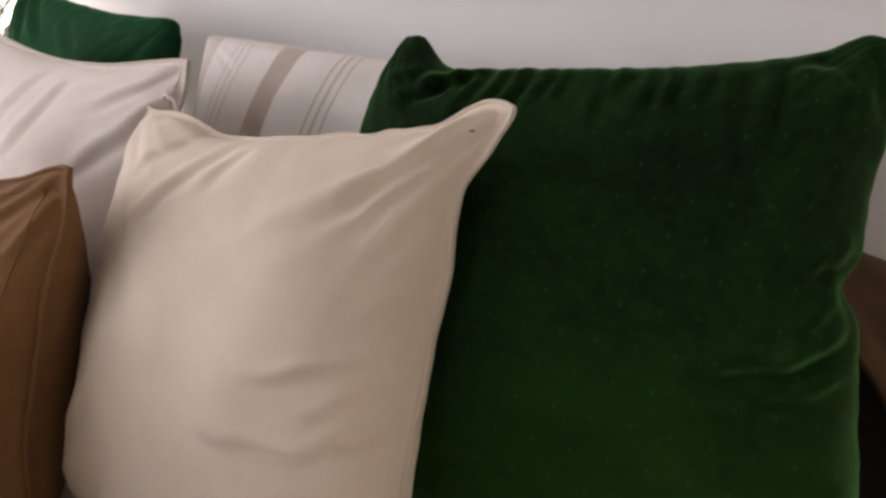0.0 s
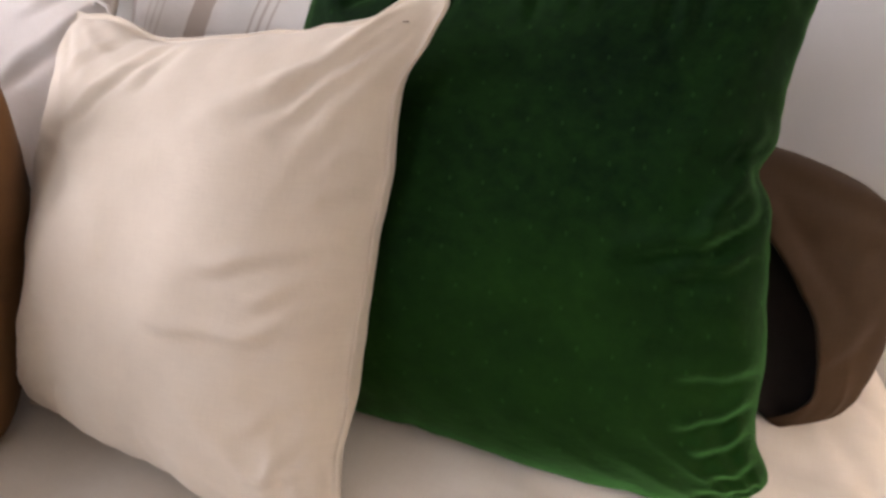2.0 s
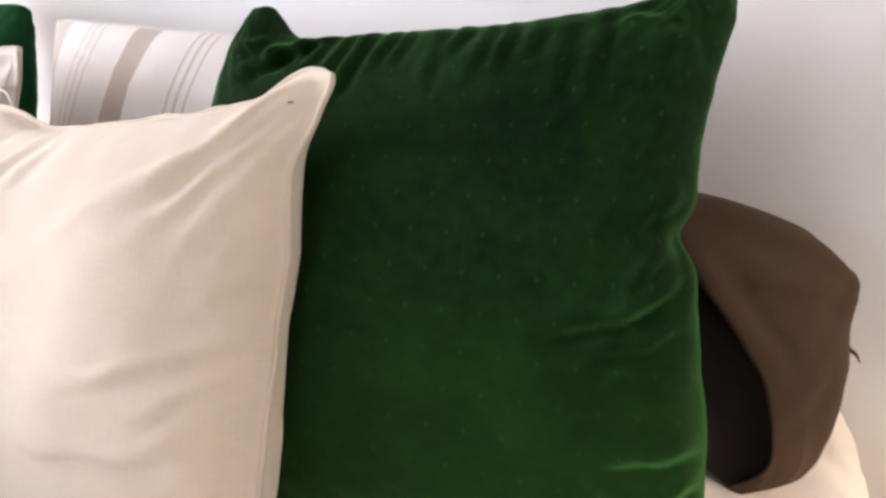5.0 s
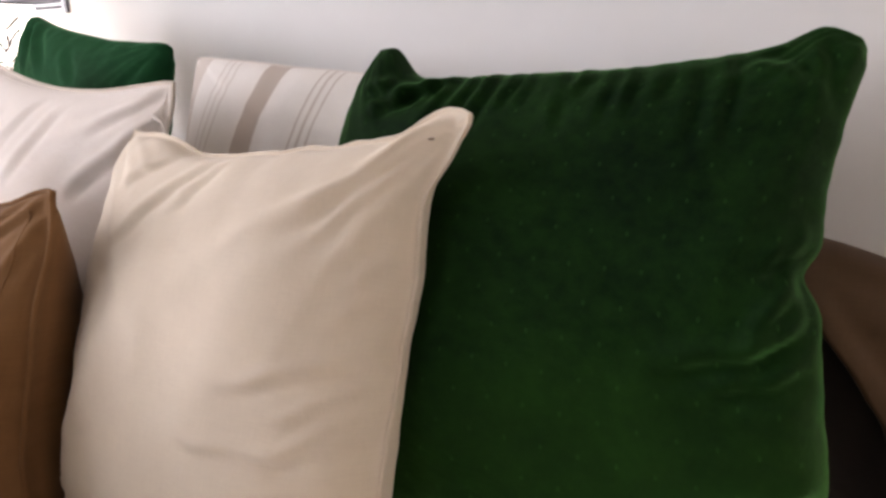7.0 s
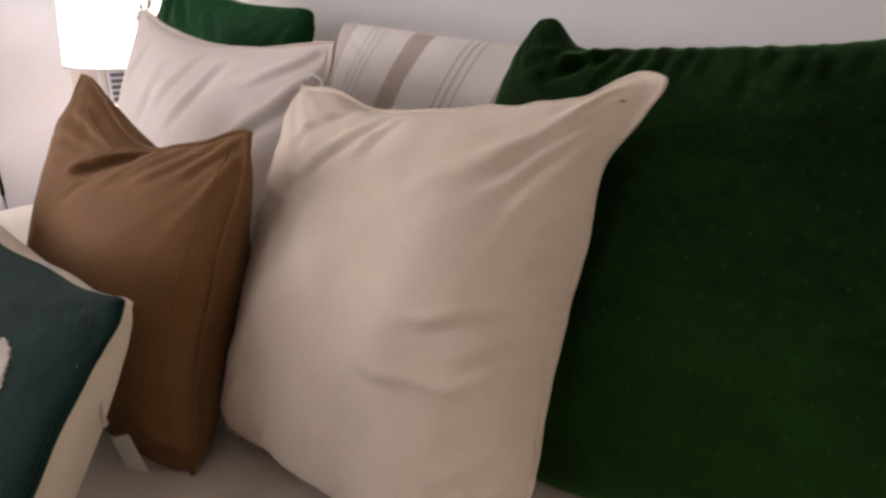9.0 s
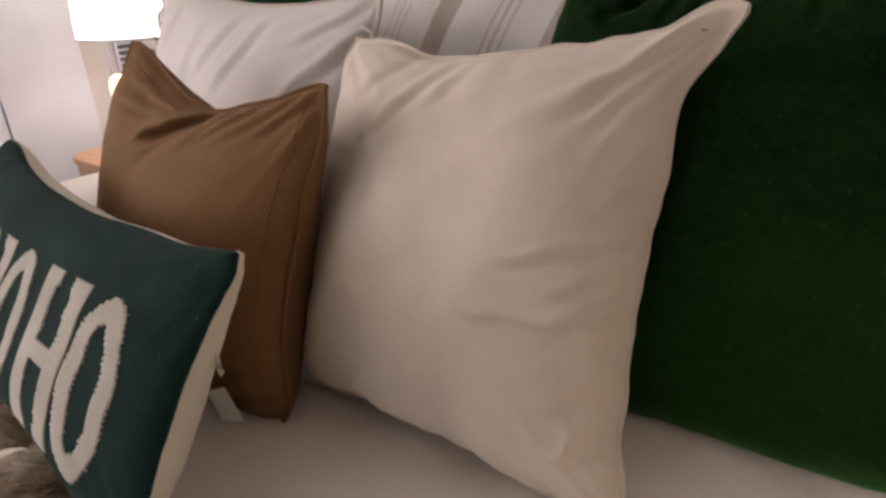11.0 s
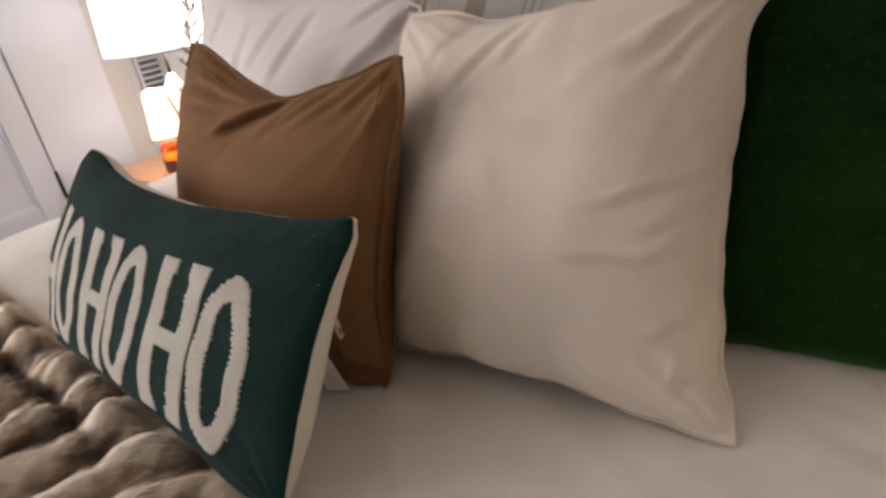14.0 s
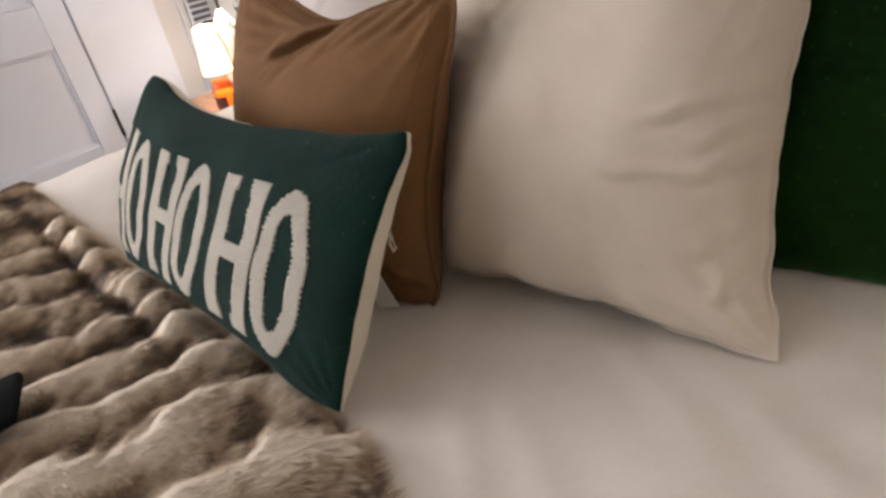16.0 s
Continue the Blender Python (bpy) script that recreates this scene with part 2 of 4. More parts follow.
m, n, l, b = node_mat("frosted_needles", 0.7)
pn = noise_node(n, l, coords(n, "Object"), 60.0, 3.0)
l.new(ramp(n, l, pn, [(0.35, (0.014, 0.016, 0.006)), (0.65, (0.075, 0.068, 0.036))]), b.inputs["Base Color"])
NEEDLE = m


# ---- building helpers ----
def link_mesh(name, verts, faces, mat, parent=None, label="", smooth=True, uvs=None):
    me = bpy.data.meshes.new(name)
    me.from_pydata([tuple(v) for v in verts], [], faces)
    if uvs is not None:
        lay = me.uv_layers.new(name="UVMap")
        for lo in me.loops:
            lay.data[lo.index].uv = uvs[lo.vertex_index]
    me.materials.append(mat)
    if smooth:
        me.polygons.foreach_set("use_smooth", [True] * len(me.polygons))
    me.update()
    ob = new(name, me)
    if parent:
        ob.parent = parent
    if label:
        ob["label"] = label
    return ob


def part(name, bm, mat, parent=None, label="", smooth=True):
    me = bpy.data.meshes.new(name)
    bm.to_mesh(me)
    bm.free()
    me.materials.append(mat)
    if smooth:
        me.polygons.foreach_set("use_smooth", [True] * len(me.polygons))
    ob = new(name, me)
    if parent:
        ob.parent = parent
    if label:
        ob["label"] = label
    return ob


def box_bm(x0, x1, y0, y1, z0, z1, bev=0.0, seg=2):
    bm = bmesh.new()
    bmesh.ops.create_cube(bm, size=1, matrix=Matrix.Translation(((x0 + x1) / 2, (y0 + y1) / 2, (z0 + z1) / 2)) @ Matrix.Diagonal((x1 - x0, y1 - y0, z1 - z0, 1)))
    if bev:
        bmesh.ops.bevel(bm, geom=bm.edges[:], offset=bev, segments=seg, affect="EDGES", profile=0.5)
    return bm


def box(name, x0, x1, y0, y1, z0, z1, mat, parent=None, bev=0.0, label=""):
    return part(name, box_bm(x0, x1, y0, y1, z0, z1, bev), mat, parent, label, smooth=False)


def lathe(name, profile, mat, parent=None, place=(0, 0, 0), label="", seg=40, closed=False):
    vs, fs = [], []
    for r, z in profile:
        for k in range(seg):
            a = 2 * math.pi * k / seg
            vs.append((place[0] + r * math.cos(a), place[1] + r * math.sin(a), place[2] + z))
    for i in range(len(profile) - 1):
        for k in range(seg):
            k2 = (k + 1) % seg
            fs.append((i * seg + k, i * seg + k2, (i + 1) * seg + k2, (i + 1) * seg + k))
    if closed:
        fs.append(tuple(range(seg))[::-1])
        fs.append(tuple((len(profile) - 1) * seg + k for k in range(seg)))
    return link_mesh(name, vs, fs, mat, parent, label)


def tube(name, pts, r, mat, parent=None, loop=False, seg=6, label=""):
    pts = [Vector(p) for p in pts]
    vs, fs = [], []
    n_ = len(pts)
    for i, p in enumerate(pts):
        a = pts[(i - 1) % n_] if loop or i else pts[i]
        c = pts[(i + 1) % n_] if loop or i < n_ - 1 else pts[i]
        d = (c - a).normalized()
        s = d.cross(Vector((0, 0, 1)))
        if s.length < 1e-3:
            s = d.cross(Vector((0, 1, 0)))
        s.normalize()
        t = s.cross(d)
        rr = r(i / max(1, n_ - 1)) if callable(r) else r
        for k in range(seg):
            g = 2 * math.pi * k / seg
            vs.append(p + rr * (math.cos(g) * s + math.sin(g) * t))
    for i in range(n_ if loop else n_ - 1):
        j = (i + 1) % n_
        for k in range(seg):
            k2 = (k + 1) % seg
            fs.append((i * seg + k, i * seg + k2, j * seg + k2, j * seg + k))
    return link_mesh(name, vs, fs, mat, parent, label)


def thing(name, label, category, place=(0, 0, 0), group="", kind=""):
    ob = new(name)
    ob.empty_display_size = 0.05
    ob.location = place
    return tagged(ob, label, category, group, kind)


def smoothstep(a, b_, x):
    t = min(1.0, max(0.0, (x - a) / (b_ - a)))
    return t * t * (3 - 2 * t)


KNOTS = (0.0, 0.07, 0.16, 0.30, 0.50, 0.70, 0.84, 0.93, 1.0)


def profile(values, x):
    """A smooth curve through one value for each of the knots along an edge."""
    x = min(1.0, max(0.0, x))
    k = min(len(KNOTS) - 2, sum(1 for q in KNOTS[1:-1] if x >= q))
    a, c = KNOTS[k], KNOTS[k + 1]

    def slope(i):
        if i == 0 or i == len(KNOTS) - 1:
            return 0.0 if i else (values[1] - values[0]) / (KNOTS[1] - KNOTS[0])
        return (values[i + 1] - values[i - 1]) / (KNOTS[i + 1] - KNOTS[i - 1])

    d, t = c - a, (x - a) / (c - a)
    return (values[k] * (1 + 2 * t) * (1 - t) ** 2 + values[k + 1] * t * t * (3 - 2 * t)
            + d * (slope(k) * t * (1 - t) ** 2 - slope(k + 1) * t * t * (1 - t)))


class Cushion:
    """A stuffed cover, spanned between its four corners (top left, top right, bottom left, bottom right) with the front towards -y."""

    def __init__(self, tl, tr, bl, br, front, back, dips=(0.03, 0.01, 0.02, 0.02), rim=0.0, ruck=0.004, pucker=0.0, folds=(), seed=0.0, heavy=0.85, full=2.4, round_=0.0, dip_at=0.5, top_p=4.0, side_p=3.0, ragged=0.006, plush=0.005, notch=None, insets=None, curl=(0.0, 0.0)):
        self.c = [Vector(p) for p in (tl, tr, bl, br)]
        self.w = ((self.c[1] - self.c[0]).length + (self.c[3] - self.c[2]).length) / 2
        self.h = ((self.c[0] - self.c[2]).length + (self.c[1] - self.c[3]).length) / 2
        across = (self.c[1] - self.c[0]) + (self.c[3] - self.c[2])
        upward = (self.c[0] - self.c[2]) + (self.c[1] - self.c[3])
        self.n = across.cross(upward).normalized()
        self.front, self.back, self.dips, self.rim, self.ruck, self.pucker = front, back, dips, rim, ruck, pucker
        self.insets, self.curl = insets, curl     # insets of the top, bottom, left and right edge; bend of the left and right edge
        self.round_, self.ragged, self.plush, self.notch = round_, ragged, plush, notch
        self.folds, self.seed, self.heavy, self.full, self.dip_at, self.top_p, self.side_p = folds, seed, heavy, full, dip_at, top_p, side_p

    def mid(self, u, v):
        t, bo, le, ri = self.dips
        k = u / self.dip_at * 0.5 if u < self.dip_at else 0.5 + (u - self.dip_at) / (1 - self.dip_at) * 0.5
        hump = 1 - abs(2 * k - 1) ** self.top_p
        vv = v - t * hump * v * v + bo * (4 * u * (1 - u)) * (1 - v) ** 2
        side = 1 - abs(2 * v - 1) ** self.side_p
        uu = u + le * side * (1 - u) ** 2 - ri * side * u * u
        if self.insets:
            t, bo, le, ri = self.insets
            vv = v - profile(t, u) * v ** 3 + profile(bo, u) * (1 - v) ** 3
            uu = u + profile(le, v) * (1 - u) ** 3 - profile(ri, v) * u ** 3
        if self.notch:
            uu -= self.notch[2] * math.exp(-((v - self.notch[0]) / self.notch[1]) ** 2) * u ** 8
        if self.round_:
            a, c = 2 * uu - 1, 2 * vv - 1
            pull = self.round_ * (max(0.0, abs(a)) ** 5) * (max(0.0, abs(c)) ** 5)
            uu, vv = 0.5 + 0.5 * a * (1 - pull), 0.5 + 0.5 * c * (1 - pull)
        wob = 0.006 * noise.noise((u * 5 + self.seed, v * 5, 3.3))
        edge = max(abs(2 * u - 1), abs(2 * v - 1)) ** 12
        scallop = 1 + edge * (0.22 * self.pucker + 0.0015) * (noise.noise((u * 30 + self.seed, v * 30, 6.0)) + 0.6 * noise.noise((u * 70, v * 70, self.seed))) + edge ** 0.3 * self.ragged * (noise.noise((u * 6, v * 6, self.seed + 4)) + 0.6 * noise.noise((u * 15, v * 15, self.seed + 8)))
        uu, vv = 0.5 + (uu - 0.5) * scallop, 0.5 + (vv - 0.5) * scallop
        tl, tr, bl, br = self.c
        p = (tl * (1 - uu) + tr * uu) * vv + (bl * (1 - uu) + br * uu) * (1 - vv)
        wob += (self.curl[0] * (1 - u) ** 3 + self.curl[1] * u ** 3) * 4 * v * (1 - v)
        return p + self.n * wob

    def height(self, u, v, side):
        fu, fv = self.rim / self.w, self.rim / self.h
        a, c = (u - fu) / (1 - 2 * fu), (v - fv) / (1 - 2 * fv)
        if a <= 0 or a >= 1 or c <= 0 or c >= 1:
            return 0.0022
        cc = c ** self.heavy
        qa, qc = abs(2 * a - 1), abs(2 * cc - 1)
        pu = max(0.0, 1 - qa ** (self.full * 2)) ** 0.5 * (1 - 0.12 * qa * qa)
        pv = max(0.0, 1 - qc ** (self.full * 2)) ** 0.5 * (1 - 0.12 * qc * qc)
        t = self.front if side > 0 else self.back
        h = t * pu * pv
        x, y = u * self.w, v * self.h
        s = self.seed + (0 if side > 0 else 31)
        h += 0.012 * noise.noise((x * 5 + s, y * 5, 1.7)) * pu * pv * (t / 0.1)
        for cx, cy, k in ((0, self.h, 0), (self.w, self.h, 1), (0, 0, 2), (self.w, 0, 3)):
            d = math.hypot(x - cx, y - cy)
            ang = math.atan2(y - cy, x - cx)
            ridge = 1 - abs(noise.noise((ang * 4.2 + k * 7 + s, d * 3.0, s * 0.7))) * 3
            h += self.ruck * ridge * math.exp(-d / 0.15) * smoothstep(0, 0.05, d) * pu ** 0.5 * pv ** 0.5 * 1.6
        crease = 1 - abs(noise.noise((x * 9 + s, y * 13 + 0.8 * x, 5.5))) * 4
        h += 0.0022 * max(-0.5, crease) * smoothstep(-0.05, 0.45, noise.noise((x * 3.1, y * 3.3, s + 2))) * pu * pv
        if self.pucker:
            for e, al in ((x, y), (self.w - x, y + 9), (y, x + 17), (self.h - y, x + 29)):
                h += self.pucker * noise.noise((al * 26 + s, e * 4, 2.0)) * math.exp(-max(0.0, e) / 0.06) * min(1, e / 0.012)
        if side > 0:
            for x0, y0, x1, y1, width, depth in self.folds:
                dx, dy = (x1 - x0) * self.w, (y1 - y0) * self.h
                px, py = x - x0 * self.w, y - y0 * self.h
                L = math.hypot(dx, dy)
                s_ = (px * dx + py * dy) / (L * L)
                q = (px * dy - py * dx) / L + 0.006 * noise.noise((s_ * 3 + s, 5.0, depth * 99))
                win = smoothstep(-0.12, 0.18, s_) * (1 - smoothstep(0.7, 1.12, s_))
                h += depth * win * (math.exp(-((q - width) / width) ** 2) - math.exp(-(q / width) ** 2))
        rim_q = max(abs(2 * u - 1), abs(2 * v - 1))
        return max(0.0022, h, self.plush * math.sqrt(max(0.0, 1 - rim_q ** 22)))

    def at(self, u, v, off=0.0, side=1):
        return self.mid(u, v) + self.n * side * (self.height(u, v, side) + off)

    def skin(self, res, side):
        vs, uv, fs = [], [], []
        grid = [0.45 * i / res + 0.55 * smoothstep(0, 1, i / res) for i in range(res + 1)]
        for v in grid:
            for u in grid:
                vs.append(self.at(u, v, 0, side))
                uv.append((u * self.w, v * self.h))
        k = res + 1
        for j in range(res):
            for i in range(res):
                f = (j * k + i, j * k + i + 1, (j + 1) * k + i + 1, (j + 1) * k + i)
                fs.append(f if side > 0 else f[::-1])
        return vs, uv, fs

    def build(self, name, mat, label, category="pillow", group="", res=84, back_mat=None, back_label="plain ivory woven back"):
        vf, uf, ff = self.skin(res, 1)
        vb, ub, fb = self.skin(res, -1)
        k, o = res + 1, len(vf)
        rim = [i for i in range(k)] + [j * k + res for j in range(1, k)] + [res * k + i for i in range(res - 1, -1, -1)] + [j * k for j in range(res - 1, 0, -1)]
        if back_mat is None:
            side = [(rim[i], rim[i] + o, rim[(i + 1) % len(rim)] + o, rim[(i + 1) % len(rim)]) for i in range(len(rim))]
            ob = link_mesh(name, vf + vb, ff + [tuple(x + o for x in f) for f in fb] + side, mat, uvs=uf + ub)
        else:
            ob = link_mesh(name, vf, ff, mat, uvs=uf)
            part_vs = vb + [vf[i] for i in rim]
            side = [(len(vb) + i, rim[i], rim[(i + 1) % len(rim)], len(vb) + (i + 1) % len(rim)) for i in range(len(rim))]
            link_mesh("back_panel", part_vs, fb + side, back_mat, ob, back_label, uvs=ub + [ub[i] for i in rim])
        return tagged(ob, label, category, group)

    def outline(self, inset, off, step=60):
        a, c = inset / self.w, inset / self.h
        us = [a + (1 - 2 * a) * i / step for i in range(step)]
        vs = [c + (1 - 2 * c) * i / step for i in range(step)]
        loop = [(u, c) for u in us] + [(1 - a, v) for v in vs] + [(1 - u, 1 - c) for u in us] + [(a, 1 - v) for v in vs]
        return [self.at(u, v, off) for u, v in loop]


# ---- the room ----
WY, AY, LX, RX, FY, CZ = 0.66, 1.10, -2.65, 3.4, -3.8, 2.5
SKEW = -6.5                                 # the bed stands a little askew to the wall


def shell(name, x0, x1, y0, y1, z0, z1, mat, label, category):
    return tagged(box(name, x0, x1, y0, y1, z0, z1, mat), label, category, "", "structure")


wn_ = shell("wall_north", -3.3, 3.2, 0, 0.14, 0, CZ, WALL, "pale grey painted plaster wall behind the bed", "wall")
wn_.matrix_world = pose(0.5, WY, 0, 0, 0, SKEW)
shell("wall_east", RX, RX + 0.14, FY, AY, 0, CZ, WALL, "pale grey painted wall", "wall")
SW_X = (-2.4, -0.8)
shell("wall_south", SW_X[1], RX + 0.14, FY - 0.14, FY, 0, CZ, WALL, "pale grey painted wall", "wall")
shell("wall_south_corner", LX - 0.14, SW_X[0], FY - 0.14, FY, 0, CZ, WALL, "pale grey painted wall in the corner", "wall")
shell("wall_south_below_window", SW_X[0], SW_X[1], FY - 0.14, FY, 0, 0.85, WALL, "pale grey painted wall below the window", "wall")
shell("wall_south_above_window", SW_X[0], SW_X[1], FY - 0.14, FY, 2.15, CZ, WALL, "pale grey painted wall above the window", "wall")
shell("wall_west", LX - 0.14, LX, WIN_Y[1], AY + 0.14, 0, CZ, WALL, "pale painted wall with a panelled closet door", "wall")
shell("wall_west_window_side", LX - 0.14, LX, FY, WIN_Y[0], 0, CZ, WALL, "pale painted wall beside the window", "wall")
shell("wall_west_below_window", LX - 0.14, LX, WIN_Y[0], WIN_Y[1], 0, WIN_Z[0], WALL, "pale painted wall below the window", "wall")
shell("wall_west_above_window", LX - 0.14, LX, WIN_Y[0], WIN_Y[1], WIN_Z[1], CZ, WALL, "pale painted wall above the window", "wall")
shell("ceiling", LX - 0.14, RX + 0.14, FY - 0.14, AY + 0.14, CZ, CZ + 0.12, CEIL, "flat white painted ceiling", "ceiling")
floor = tagged(box("floor", LX - 0.14, RX + 0.14, FY - 0.14, AY + 0.14, -0.14, -0.02, SHADOW_GAP), "oak plank floor", "floor", "", "structure")
tagged(box("ground", -60, 60, -60, 60, -0.5, -0.4, SHADOW_GAP), "ground outside the house", "ground", "", "structure")
bb = tagged(box("baseboard_north", -3.1, 2.8, -0.016, 0, 0, 0.11, TRIM, bev=0.004), "white painted baseboard along the wall", "baseboard", "", "structure")
bb.matrix_world = pose(0.5, WY, 0, 0, 0, SKEW)


def sash(name, m, half):
    w = thing(name, "white framed bedroom window letting daylight in", "window", kind="structure")
    w.matrix_world = m
    for y0, y1, z0, z1 in ((-half, 0.06 - half, 0, 1.3), (half - 0.06, half, 0, 1.3), (0.06 - half, half - 0.06, 0, 0.06), (0.06 - half, half - 0.06, 1.24, 1.3), (0.06 - half, half - 0.06, 0.63, 0.67)):
        box("window_frame", -0.1, -0.05, y0, y1, z0, z1, TRIM, w, bev=0.004)
    for z0, z1 in ((0.06, 0.63), (0.67, 1.24)):
        p = box("pane", -0.078, -0.072, 0.06 - half, half - 0.06, z0, z1, PANE, w)
        p.visible_shadow = False


sash("window_1", pose(LX, -1.6, 0.85), 0.95)
sash("window_2", pose(-1.6, FY, 0.85, 0, 0, 90), 0.80)

# closet door in the left wall: stiles, rails, recessed panels, casing, hinge
door = thing("door_1", "white painted two-panel closet door, closed", "door", (LX, 0, 0), kind="structure")
D1, D0, SW = 0.405, -0.36, 0.105          # hinge edge, latch edge, stile width
T0, T1 = 0.012, 0.034
box("stile", T0, T1, D1 - SW, D1 - 0.004, 0.02, 2.03, TRIM, door, bev=0.003)
box("stile", T0, T1, D0 + 0.004, D0 + SW, 0.02, 2.03, TRIM, door, bev=0.003)
for z0, z1 in ((0.02, 0.447), (0.847, 1.004), (1.92, 2.03)):
    box("rail", T0, T1 - 0.001, D0 + SW, D1 - SW, z0, z1, TRIM, door, bev=0.003)
for z0, z1 in ((0.447, 0.847), (1.004, 1.92)):
    box("panel", T0 - 0.006, T0 + 0.006, D0 + SW, D1 - SW, z0, z1, TRIM, door)
    for y0, y1, a, c in ((D0 + SW, D1 - SW, z0, z0 + 0.012), (D0 + SW, D1 - SW, z1 - 0.012, z1), (D0 + SW, D0 + SW + 0.012, z0 + 0.012, z1 - 0.012), (D1 - SW - 0.012, D1 - SW, z0 + 0.012, z1 - 0.012)):
        box("moulding", T0 + 0.006, T1 - 0.006, y0, y1, a, c, TRIM, door, bev=0.005)
box("reveal", 0.001, 0.010, D0 - 0.004, D1 + 0.006, 0.0, 2.04, TRIM, door)
for z in (0.508, 1.78):
    hg = lathe("hinge", [(0.0, -0.062), (0.004, -0.060), (0.0055, -0.054), (0.0062, -0.053), (0.0062, 0.053), (0.0055, 0.054), (0.004, 0.060), (0.0, 0.062)], DARK_METAL, door, (0.038, D1 + 0.001, z), "dark bronze hinge barrel", 14)
casing = thing("trim_1", "white painted flat door casing", "door casing", (LX, 0, 0), kind="structure")
box("casing_board", 0.0, 0.030, D1 + 0.006, 0.753, 0, 2.16, TRIM, casing, bev=0.004)
box("casing_board", 0.0, 0.030, D0 - 0.12, D0 - 0.006, 0, 2.16, TRIM, casing, bev=0.004)
box("casing_head", 0.0, 0.029, D0 - 0.006, D1 + 0.006, 2.045, 2.16, TRIM, casing, bev=0.004)
strip = thing("trim_2", "narrow painted corner batten on the wall", "trim", (LX, 0, 0), kind="structure")
box("batten", 0.0, 0.012, 0.868, 0.880, 0.11, 2.3, TRIM, strip, bev=0.003)


def wall_vent(m, wide, high, slats, label):
    v = thing("wall_vent", label, "vent", group="wall vents")
    v.matrix_world = m
    fr = 0.014
    box("backing", -wide / 2, wide / 2, -0.004, 0.0, 0, high, SHADOW_GAP, v)
    for a in ((-wide / 2, -wide / 2 + fr, 0, high), (wide / 2 - fr, wide / 2, 0, high), (-wide / 2 + fr, wide / 2 - fr, 0, fr), (-wide / 2 + fr, wide / 2 - fr, high - fr, high)):
        box("frame", a[0], a[1], -0.014, -0.004, a[2], a[3], TRIM, v, bev=0.002)
    for k in range(slats):
        z = fr + (k + 0.5) * (high - 2 * fr) / slats
        s = box("slat", -wide / 2 + fr, wide / 2 - fr, -0.006, 0.004, -0.002, 0.002, TRIM, v)
        s.matrix_local = pose(0, -0.009, z, 38, 0, 0)
    return v


wall_vent(pose(LX, 0.975, 0.74, 0, 0, 90), 0.14, 0.40, 14, "white metal louvred vent grille on the wall by the bed")
wall_vent(pose(-2.20, 0.962, 1.268, 0, 0, SKEW), 0.60, 0.30, 9, "white metal louvred vent grille high on the wall above the lamp")

# ---- the bed ----
BZ, BX0, BX1, BY0, BY1 = 0.62, -1.72, 0.582, -1.45, 0.635
bed = thing("bed", "wide upholstered bed made up with a rumpled white sheet", "bed", (-0.58, -0.4, 0))


def bed_local(x, y, z):
    return (x + 0.58, y + 0.4, z)


def sheet_z(x, y):
    z = BZ - 0.006 - 0.030 * smoothstep(0.0, 0.5, -x)
    z += 0.010 * noise.noise((x * 2.2, y * 2.2, 0.4)) + 0.004 * noise.noise((x * 6, y * 7, 4.4))
    z += 0.065 * smoothstep(1.25, 1.6, -x)          # a plumped quilt edge
    run = x * 0.75 + y * 0.9
    z += 0.0032 * (1 - abs(noise.noise((run * 11, (y - x) * 2.2, 8.1))) * 2.5)
    near = smoothstep(0.0, 0.25, x) * smoothstep(-0.25, 0.05, y)
    z += 0.007 * near * (1 - abs(noise.noise((x * 3.5 + 4, (y + 0.25 * x) * 19, 2.6))) * 3)
    z += 0.010 * smoothstep(0.40, 0.52, x) * (1 - abs(noise.noise((x * 16 + y * 9, y * 4, 6.3))) * 3)
    return z


def sheet_mesh():
    nx, ny, drop = 190, 170, 14
    vs, fs = [], []
    xs = [BX0 + (BX1 - BX0) * i / nx for i in range(nx + 1)]
    ys = [BY0 + (BY1 - BY0) * j / ny for j in range(ny + 1)]
    rad = 0.055
    for y in ys:
        row = []
        for k in range(drop, 0, -1):
            row.append((BX0, k))
        row += [(x, 0) for x in xs]
        for k in range(1, drop + 1):
            row.append((BX1, k))
        for x, k in row:
            if k == 0:
                e = min(x - BX0, BX1 - x)
                q = max(0.0, 1 - e / rad)
                z = sheet_z(x, y) - rad * (1 - math.sqrt(max(0.0, 1 - q * q)))
                vs.append(bed_local(x, y, z))
            else:
                sgn = 1 if x > 0 else -1
                z = sheet_z(x, y) - rad - 0.038 * (k - 0.6)
                out = 0.012 * noise.noise((y * 9, k * 0.22, 2.0 * sgn)) * min(1, k / 4) + 0.006 * noise.noise((y * 21, k * 0.3, 5.0)) + 0.010 * min(1, k / 6)
                vs.append(bed_local(x + sgn * out, y, z))
    k = nx + 1 + 2 * drop
    for j in range(ny):
        for i in range(k - 1):
            fs.append((j * k + i, j * k + i + 1, (j + 1) * k + i + 1, (j + 1) * k + i))
    return vs, fs


